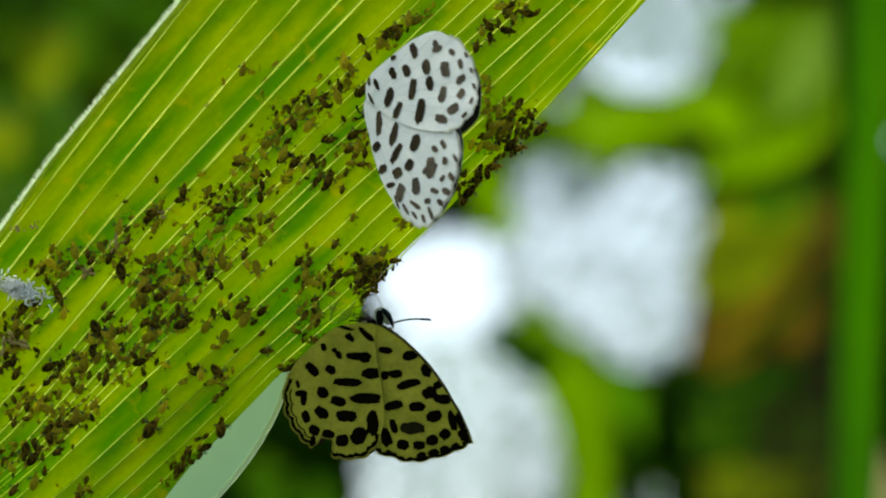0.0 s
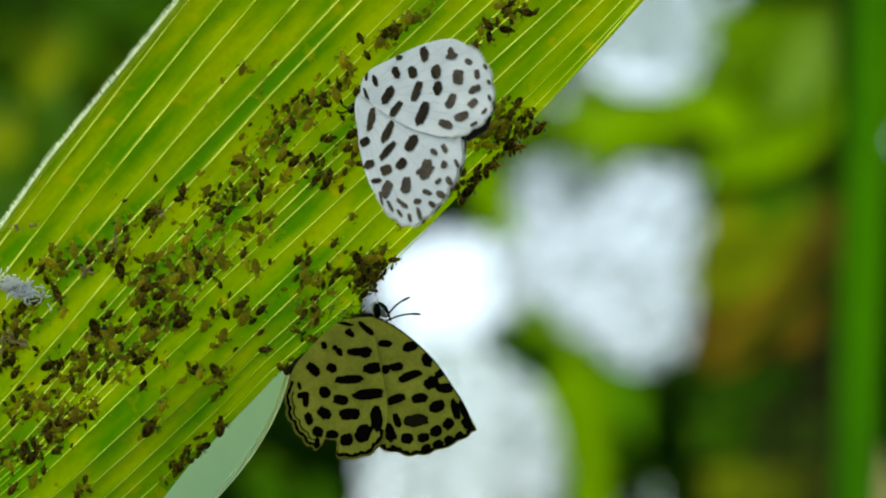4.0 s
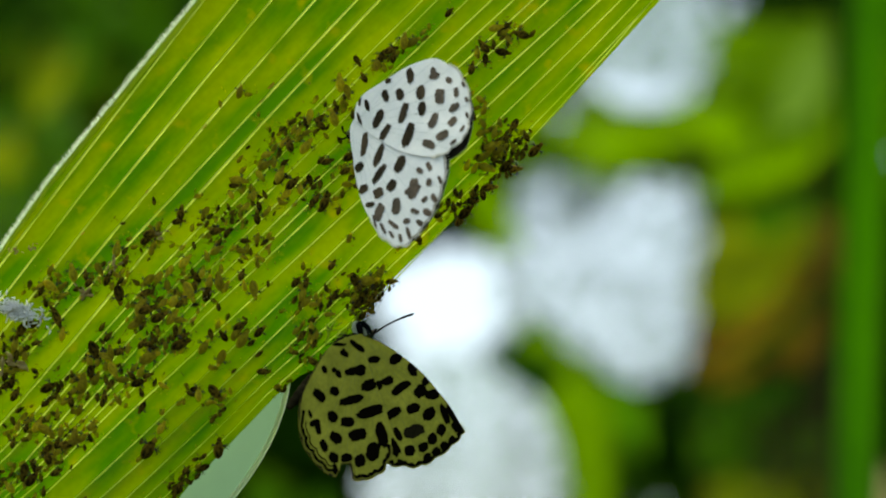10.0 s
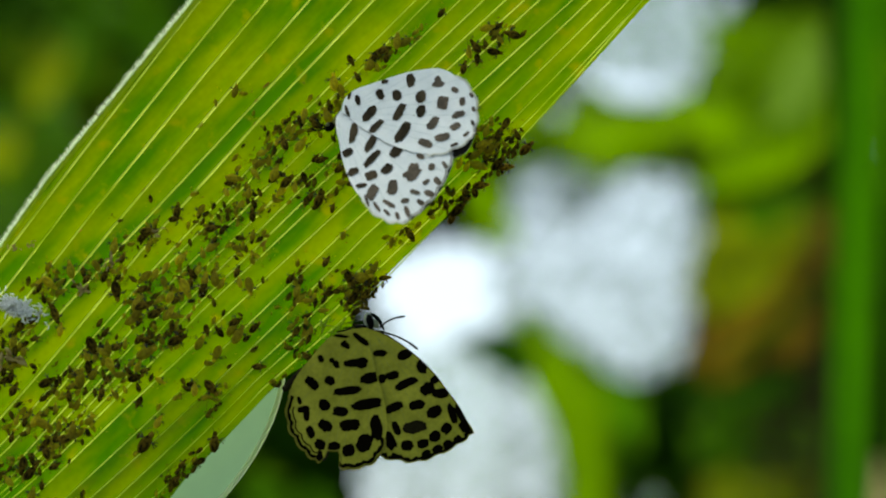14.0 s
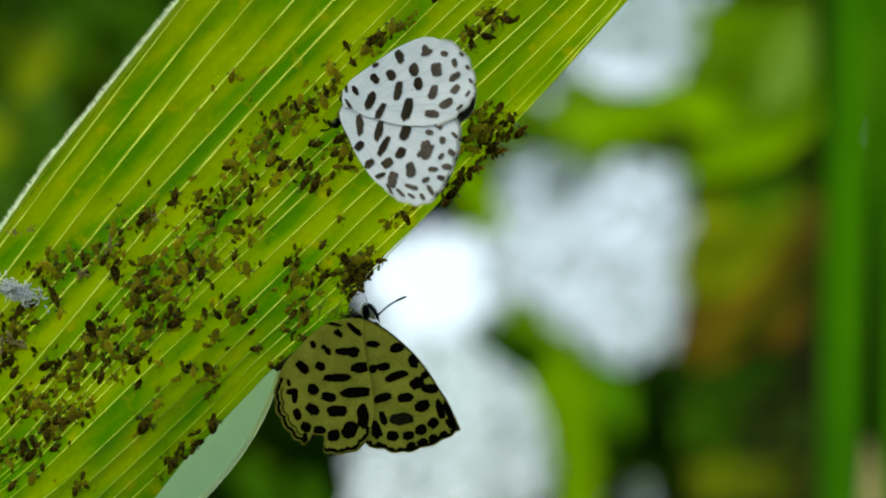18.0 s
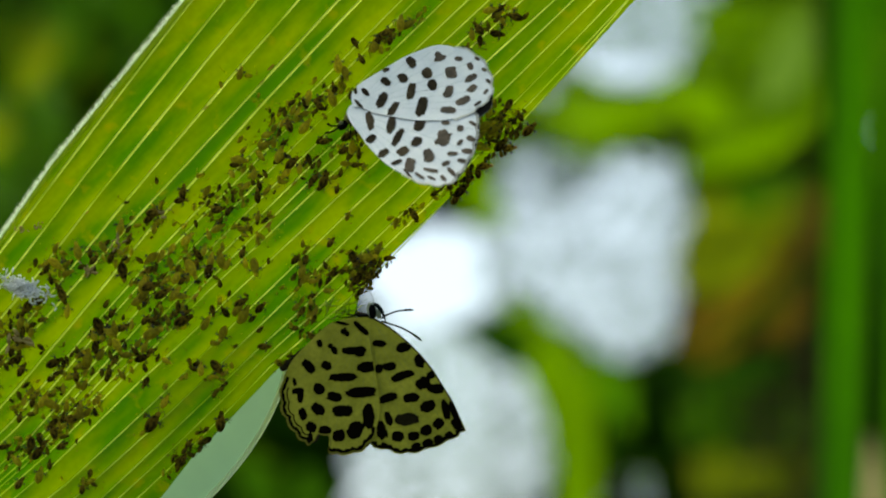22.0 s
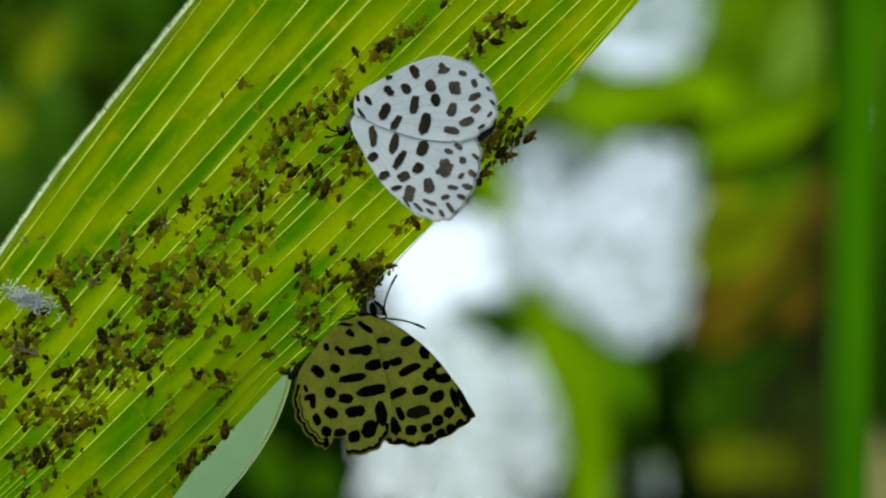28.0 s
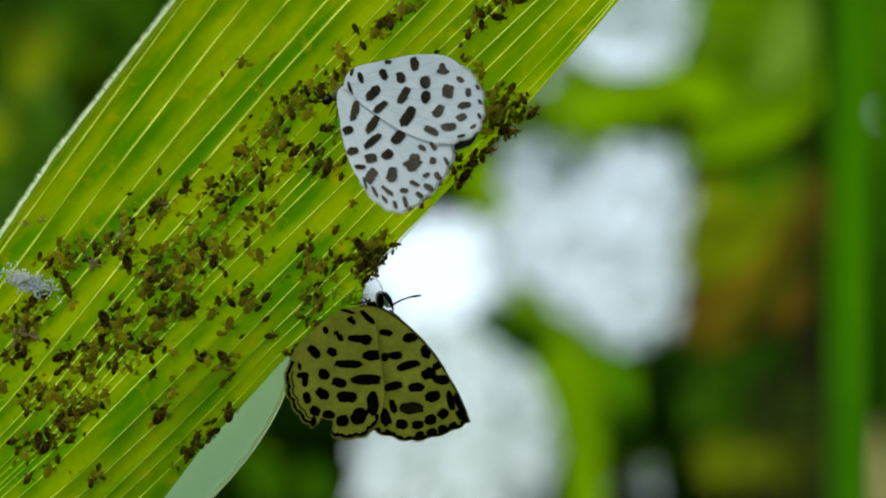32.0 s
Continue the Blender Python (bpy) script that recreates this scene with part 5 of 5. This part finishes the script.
# ---- what moves ----
def motions():
    walk(upper, [(t, at_leaf(x, y, z, rx, ry, rz)) for t, x, y, z, rx, ry, rz in [
    (0, -6.57, 12.11, 3.00, 2.4, -41.5, -8.4),
    (0.5, -6.65, 12.22, 3.00, 11.9, -44.1, -16.2),
    (1, -6.69, 12.18, 3.00, 13.7, -44.7, -18.1),
    (1.5, -6.72, 12.20, 3.00, 15.2, -44.4, -19.6),
    (2, -6.85, 12.23, 3.00, 13.8, -42.2, -20.3),
    (2.5, -7.03, 12.28, 3.00, 10.5, -38.6, -20.7),
    (3, -7.18, 12.34, 3.00, 3.5, -32.7, -19.4),
    (3.5, -7.17, 12.46, 3.00, -1.3, -28.9, -18.6),
    (5.5, -6.80, 12.61, 3.00, -21.3, -23.6, -1.6),
    (6, -7.14, 12.66, 3.00, -11.6, -29.4, -8.9),
    (6.5, -7.43, 12.41, 3.00, -3.7, -34.0, -14.4),
    (7, -7.81, 12.27, 3.00, -3.1, -33.4, -15.5),
    (7.5, -7.93, 12.20, 3.00, -3.6, -33.2, -15.6),
    (8, -7.62, 12.38, 3.00, -14.8, -29.0, -7.1),
    (8.5, -7.17, 12.82, 3.00, -26.0, -23.8, -0.7),
    (9, -7.07, 12.61, 3.00, -21.9, -28.7, -0.3),
    (9.5, -7.32, 12.47, 3.00, -10.1, -35.0, -9.1),
    (10, -7.31, 12.30, 3.00, -4.4, -39.4, -12.6),
    (10.5, -7.32, 12.10, 3.00, 0.4, -40.6, -15.2),
    (11, -7.36, 12.09, 3.00, -3.1, -38.4, -12.3),
    (11.5, -7.26, 12.48, 3.00, -17.5, -32.8, -6.3),
    (12, -7.61, 12.70, 3.00, -23.9, -30.8, -8.0),
    (12.5, -7.69, 12.92, 3.00, -27.1, -26.8, -9.4),
    (13, -8.02, 12.85, 3.00, -15.2, -31.6, -18.5),
    (13.5, -8.05, 12.99, 3.00, -23.9, -24.6, -15.6),
    (14, -7.99, 12.99, 3.00, -23.5, -24.0, -16.1),
    (14.5, -7.87, 13.00, 3.00, -24.4, -22.3, -14.6),
    (16.5, -7.81, 12.26, 3.00, -13.3, -24.5, -10.5),
    (17, -7.79, 12.20, 3.00, -17.2, -23.5, -7.1),
    (17.5, -7.60, 12.17, 3.00, -17.6, -25.2, -5.1),
    (18, -7.38, 12.06, 3.00, -20.0, -24.6, -0.7),
    (18.5, -7.26, 12.07, 3.00, -22.9, -24.9, 1.1),
    (19, -7.83, 11.58, 3.00, -6.5, -17.8, -14.4),
    (19.5, -8.13, 11.71, 3.00, -7.4, -20.9, -16.4),
    (20, -8.24, 11.67, 3.00, -8.5, -20.2, -16.2),
    (20.5, -8.29, 11.62, 3.00, -9.4, -18.7, -16.0),
    (21, -8.16, 11.67, 3.00, -17.6, -13.8, -12.4),
    (21.5, -7.61, 11.93, 3.00, -29.5, -9.1, -6.7),
    (22, -7.28, 11.88, 3.00, -36.0, -13.7, 1.1),
    (22.5, -7.91, 11.28, 3.00, -17.4, -4.1, -18.6),
    (23, -8.43, 11.33, 3.00, -15.3, -13.0, -18.2),
    (23.5, -8.07, 11.45, 3.00, -23.5, -8.5, -11.4),
    (24, -7.95, 11.99, 3.00, -26.4, -5.4, -14.4),
    (24.5, -8.20, 12.30, 3.00, -28.5, -8.2, -16.4),
    (25, -8.04, 12.44, 3.00, -33.6, -9.7, -13.3),
    (25.5, -7.29, 12.58, 3.00, -41.9, -10.8, -3.2),
    (27.5, -7.12, 11.93, 3.00, -22.8, -8.8, -6.0),
    (28, -7.17, 11.90, 3.00, -24.1, -7.5, -5.6),
    (28.5, -7.55, 11.69, 3.00, -10.0, -10.7, -10.9),
    (29, -7.90, 11.71, 3.00, -7.5, -15.0, -15.1),
    (29.5, -8.16, 11.78, 3.00, -16.7, -18.4, -14.7),
    (30, -8.44, 11.91, 3.00, -17.9, -18.6, -18.3),
    (30.5, -8.62, 12.11, 3.00, -20.2, -17.8, -21.5),
    (31, -8.68, 12.29, 3.00, -24.4, -14.9, -23.4),
    (31.5, -8.58, 12.42, 3.00, -25.2, -11.5, -24.3),
    (32, -8.37, 12.41, 3.00, -24.5, -9.8, -23.3)]])
    swing = [(t, pose(x * MM, y * MM, z * MM, rx, ry, rz)) for t, x, y, z, rx, ry, rz in [
    (0, -0.11, 0.10, -0.15, 0.0, 0.0, -5.3),
    (0.5, -0.14, 0.18, -0.15, 0.0, 0.0, -7.6),
    (1, -0.14, 0.16, -0.15, 0.0, 0.0, -7.3),
    (1.5, -0.16, 0.13, -0.15, 0.0, 0.0, -7.2),
    (2, -0.19, 0.11, -0.15, 0.0, 0.0, -6.9),
    (2.5, -0.16, 0.11, -0.15, 0.0, 0.0, -6.5),
    (3, -0.10, 0.09, -0.15, 0.0, 0.0, -5.8),
    (3.5, -0.09, 0.06, -0.15, 0.0, 0.0, -5.4),
    (5.5, -0.20, 0.03, -0.15, 0.0, 0.0, -1.5),
    (6, -0.16, 0.02, -0.15, 0.0, 0.0, -2.9),
    (6.5, -0.18, 0.06, -0.15, 0.0, 0.0, -3.8),
    (7, -0.13, 0.03, -0.15, 0.0, 0.0, -3.6),
    (7.5, -0.14, 0.04, -0.15, 0.0, 0.0, -3.3),
    (8, -0.20, -0.03, -0.15, 0.0, 0.0, -1.8),
    (8.5, -0.07, 0.00, -0.15, 0.0, 0.0, -0.7),
    (9, -0.19, 0.05, -0.15, 0.0, 0.0, -1.2),
    (9.5, -0.19, 0.03, -0.15, 0.0, 0.0, -2.9),
    (10, -0.11, -0.05, -0.15, 0.0, 0.0, -2.7),
    (10.5, -0.02, -0.02, -0.15, 0.0, 0.0, -2.7),
    (11, -0.01, -0.09, -0.15, 0.0, 0.0, -0.9),
    (11.5, 0.02, -0.08, -0.15, 0.0, 0.0, 1.1),
    (12, -0.02, -0.01, -0.15, 0.0, 0.0, 0.9),
    (12.5, -0.12, -0.04, -0.15, 0.0, 0.0, 2.1),
    (13, -0.11, -0.01, -0.15, 0.0, 0.0, 0.6),
    (13.5, -0.03, -0.05, -0.15, 0.0, 0.0, 3.9),
    (14, -0.01, -0.00, -0.15, 0.0, 0.0, 3.7),
    (14.5, 0.05, -0.05, -0.15, 0.0, 0.0, 4.3),
    (16.5, 0.00, -0.01, -0.15, 0.0, 0.0, 0.6),
    (17, -0.00, -0.07, -0.15, 0.0, 0.0, 1.1),
    (17.5, 0.04, -0.04, -0.15, 0.0, 0.0, 1.0),
    (18, -0.04, -0.07, -0.15, 0.0, 0.0, 1.5),
    (18.5, 0.04, -0.09, -0.15, 0.0, 0.0, 0.8),
    (19, -0.05, -0.05, -0.15, 0.0, 0.0, -0.7),
    (19.5, -0.08, -0.01, -0.15, 0.0, 0.0, -0.8),
    (20, -0.08, 0.00, -0.15, 0.0, 0.0, -1.4),
    (20.5, -0.09, 0.03, -0.15, 0.0, 0.0, -1.4),
    (21, -0.08, -0.01, -0.15, 0.0, 0.0, 0.0),
    (21.5, -0.14, -0.05, -0.15, 0.0, 0.0, 2.6),
    (22, -0.21, -0.05, -0.15, 0.0, 0.0, 3.8),
    (22.5, -0.03, 0.04, -0.15, 0.0, 0.0, 1.3),
    (23, -0.02, 0.06, -0.15, 0.0, 0.0, -1.4),
    (23.5, -0.06, -0.05, -0.15, 0.0, 0.0, -0.3),
    (24, -0.05, -0.04, -0.15, 0.0, 0.0, 0.8),
    (24.5, -0.10, -0.01, -0.15, 0.0, 0.0, 0.6),
    (25, -0.20, -0.01, -0.15, 0.0, 0.0, 1.6),
    (25.5, -0.12, -0.26, -0.15, 0.0, 0.0, 3.5),
    (27.5, -0.05, -0.03, -0.15, 0.0, 0.0, 0.9),
    (28, -0.03, -0.22, -0.15, 0.0, 0.0, 0.6),
    (28.5, -0.12, -0.05, -0.15, 0.0, 0.0, -0.3),
    (29, -0.04, -0.13, -0.15, 0.0, 0.0, -1.4),
    (29.5, -0.03, -0.10, -0.15, 0.0, 0.0, 0.2),
    (30, -0.08, 0.01, -0.15, 0.0, 0.0, 0.3),
    (30.5, -0.06, -0.02, -0.15, 0.0, 0.0, 0.4),
    (31, -0.05, -0.08, -0.15, 0.0, 0.0, 0.0),
    (31.5, -0.01, 0.00, -0.15, 0.0, 0.0, -0.4),
    (32, -0.05, 0.07, -0.15, 0.0, 0.0, -0.1)]]
    walk(upper_forewing, swing)
    walk(upper_far_forewing, swing)
    walk(lower, [(t, at_leaf(x, y, z, rx, ry, rz)) for t, x, y, z, rx, ry, rz in [
    (0, -5.89, -6.30, 1.00, 15.5, -6.6, 0.4),
    (0.5, -5.92, -6.32, 1.00, 15.6, -6.1, 0.6),
    (1, -5.98, -6.32, 1.00, 14.9, -5.5, 1.1),
    (1.5, -5.96, -6.29, 1.00, 13.9, -4.5, 1.1),
    (2, -5.91, -6.23, 1.00, 14.4, -3.3, 1.6),
    (2.5, -5.84, -6.12, 1.00, 13.2, -1.1, 2.3),
    (3, -5.87, -6.06, 1.00, 14.4, -2.0, 3.0),
    (3.5, -5.89, -5.90, 1.00, 12.2, 0.8, 4.2),
    (5.5, -6.08, -5.80, 1.00, 8.4, 13.0, 7.6),
    (6, -6.17, -5.75, 1.00, 7.0, 16.1, 8.3),
    (6.5, -6.30, -5.78, 1.00, 6.8, 18.6, 9.2),
    (7, -6.43, -5.77, 1.00, 6.3, 20.8, 10.2),
    (7.5, -6.54, -5.77, 1.00, 5.7, 23.8, 11.3),
    (8, -6.72, -5.78, 1.00, 4.7, 27.1, 12.9),
    (8.5, -6.91, -5.78, 1.00, 3.0, 32.2, 14.4),
    (9, -7.11, -5.80, 1.00, 2.0, 36.1, 15.9),
    (9.5, -7.08, -5.68, 1.00, 2.3, 35.3, 16.2),
    (10, -6.85, -5.55, 1.00, 4.5, 31.5, 15.9),
    (10.5, -6.63, -5.44, 1.00, 5.1, 26.5, 14.7),
    (11, -6.44, -5.32, 1.00, 4.9, 23.8, 13.5),
    (11.5, -6.21, -5.27, 1.00, 6.6, 18.6, 13.1),
    (12, -6.01, -5.19, 1.00, 7.6, 13.5, 12.1),
    (12.5, -5.92, -5.15, 1.00, 7.5, 13.0, 11.8),
    (13, -5.82, -5.12, 1.00, 6.0, 12.6, 10.9),
    (13.5, -5.71, -5.16, 1.00, 7.8, 8.1, 10.2),
    (14, -5.69, -5.32, 1.00, 8.2, 8.1, 9.0),
    (14.5, -5.71, -5.46, 1.00, 8.8, 6.9, 7.7),
    (16.5, -5.83, -5.84, 1.00, 10.7, 6.4, 5.2),
    (17, -5.83, -5.92, 1.00, 10.8, 4.8, 4.6),
    (17.5, -5.83, -5.94, 1.00, 10.0, 4.4, 4.0),
    (18, -5.85, -6.03, 1.00, 12.5, 0.3, 3.4),
    (18.5, -5.81, -6.05, 1.00, 11.9, 0.2, 3.0),
    (19, -5.82, -6.09, 1.00, 13.2, 0.5, 2.5),
    (19.5, -5.81, -6.09, 1.00, 12.9, 0.8, 2.3),
    (20, -5.79, -6.08, 1.00, 11.6, 3.4, 2.3),
    (20.5, -5.87, -6.15, 1.00, 12.4, 0.6, 1.9),
    (21, -5.91, -6.14, 1.00, 11.5, 1.3, 2.4),
    (21.5, -5.88, -6.10, 1.00, 10.6, 4.7, 2.9),
    (22, -5.97, -6.14, 1.00, 10.4, 3.4, 3.2),
    (22.5, -5.98, -6.20, 1.00, 10.3, 5.7, 3.6),
    (23, -6.07, -6.13, 1.00, 8.6, 6.3, 4.0),
    (23.5, -6.06, -6.16, 1.00, 10.4, 6.8, 4.1),
    (24, -6.08, -6.12, 1.00, 9.6, 7.9, 3.8),
    (24.5, -6.12, -6.14, 1.00, 8.6, 7.3, 3.9),
    (25, -6.11, -6.10, 1.00, 8.8, 6.7, 3.9),
    (25.5, -6.15, -6.00, 1.00, 8.6, 9.5, 5.8),
    (27.5, -6.11, -5.39, 1.00, 8.5, 13.6, 9.7),
    (28, -5.99, -5.32, 1.00, 9.9, 11.4, 9.7),
    (28.5, -5.85, -5.27, 1.00, 10.0, 8.2, 9.4),
    (29, -5.75, -5.25, 1.00, 9.4, 7.7, 8.8),
    (29.5, -5.64, -5.31, 1.00, 10.6, 4.6, 8.0),
    (30, -5.72, -5.49, 1.00, 11.6, 3.1, 6.6),
    (30.5, -5.69, -5.66, 1.00, 12.3, 2.3, 4.8),
    (31, -5.76, -5.83, 1.00, 13.0, -0.4, 3.2),
    (31.5, -5.88, -6.03, 1.00, 13.6, -0.9, 1.4),
    (32, -5.93, -6.31, 1.00, 16.4, -2.3, -0.8)]])
    near = [(0, -32, 16), (0.5, -31, 21), (1, -33, 21), (1.5, -32, 20), (2, -31, 38), (2.5, -28, 47), (3, -7, 62), (3.5, -33, 52), (5.5, -78, 61), (6, -85, 75), (6.5, -83, 70), (7, -80, 132), (7.5, -73, 131), (8, -70, 154), (8.5, -66, 163), (9, -62, 168), (9.5, -63, 167), (10, -66, 160), (10.5, -70, 153), (11, -73, 155), (11.5, -81, 111), (12, -61, 68), (12.5, -46, 72), (13, -41, 79), (13.5, -57, 52), (14, -63, 36), (14.5, -60, 26), (16.5, -60, 16), (17, -61, 18), (17.5, -53, 27), (18, -38, 41), (18.5, -27, 56), (19, -20, 68), (19.5, -32, 49), (20, -45, 44), (20.5, -42, 39), (21, -47, 35), (21.5, -55, 33), (22, -53, 27), (22.5, -54, 32), (23, -54, 28), (23.5, -52, 37), (24, -52, 36), (24.5, -55, 45), (25, -49, 55), (25.5, -43, 76), (27.5, -52, 68), (28, -34, 71), (28.5, -34, 72), (29, -49, 58), (29.5, -44, 75), (30, -37, 60), (30.5, -34, 61), (31, -45, 46), (31.5, -43, 38), (32, -42, 35)]
    far = [(0, 16, -72), (0.5, 16, -72), (1, 16, -72), (1.5, 22, -61), (2, 36, -52), (2.5, 48, -42), (3, 73, -26), (3.5, 64, -1), (5.5, 8, -36), (6, 4, -33), (6.5, -3, -35), (7, -3, -31), (7.5, 0, -13), (8, 4, 2), (8.5, -2, 26), (9, -52, 3), (9.5, -17, -4), (10, -8, 12), (10.5, 0, -2), (11, 0, -17), (11.5, 15, -17), (12, 30, -9), (12.5, 46, 15), (13, 43, 11), (13.5, 39, -19), (14, 30, -36), (14.5, 20, -49), (16.5, 19, -39), (17, 19, -41), (17.5, 20, -53), (18, 20, -57), (18.5, 20, -54), (19, 40, -42), (19.5, 51, -28), (20, 61, -17), (20.5, 72, 17), (21, 52, -24), (21.5, 37, -24), (22, 29, -34), (22.5, 16, -34), (23, 19, -34), (23.5, 14, -31), (24, 13, -30), (24.5, 16, -29), (25, 30, -18), (25.5, 32, -2), (27.5, 12, -27), (28, 23, -26), (28.5, 35, -19), (29, 51, 17), (29.5, 54, 22), (30, 50, -23), (30.5, 35, -45), (31, 26, -54), (31.5, 19, -56), (32, 18, -55)]
    for feeler, root, angles in zip(feelers, feeler_roots, (near, far)):
        walk(feeler, [(t, Matrix.Translation(root * MM) @ pose(0, 0, 0, 0, ry, rz)) for t, ry, rz in angles])

    # the short leaf of the stalk behind sways a little in the wind
    walk(swaying, [(t, Matrix.Translation(VIEW.to_3x3() @ (Vector((x, y, 0)) * MM))) for t, x, y in [
        (0, 0, 0), (8, 1, 0), (12, -2, 0), (14, -9, 4), (17, 0, 0), (19, 1, 0), (21, -1, 0), (23, -10, 4), (25, -7, 3), (28, -13, 5), (30, -4, 1), (32, 0, 0)]])


motions()
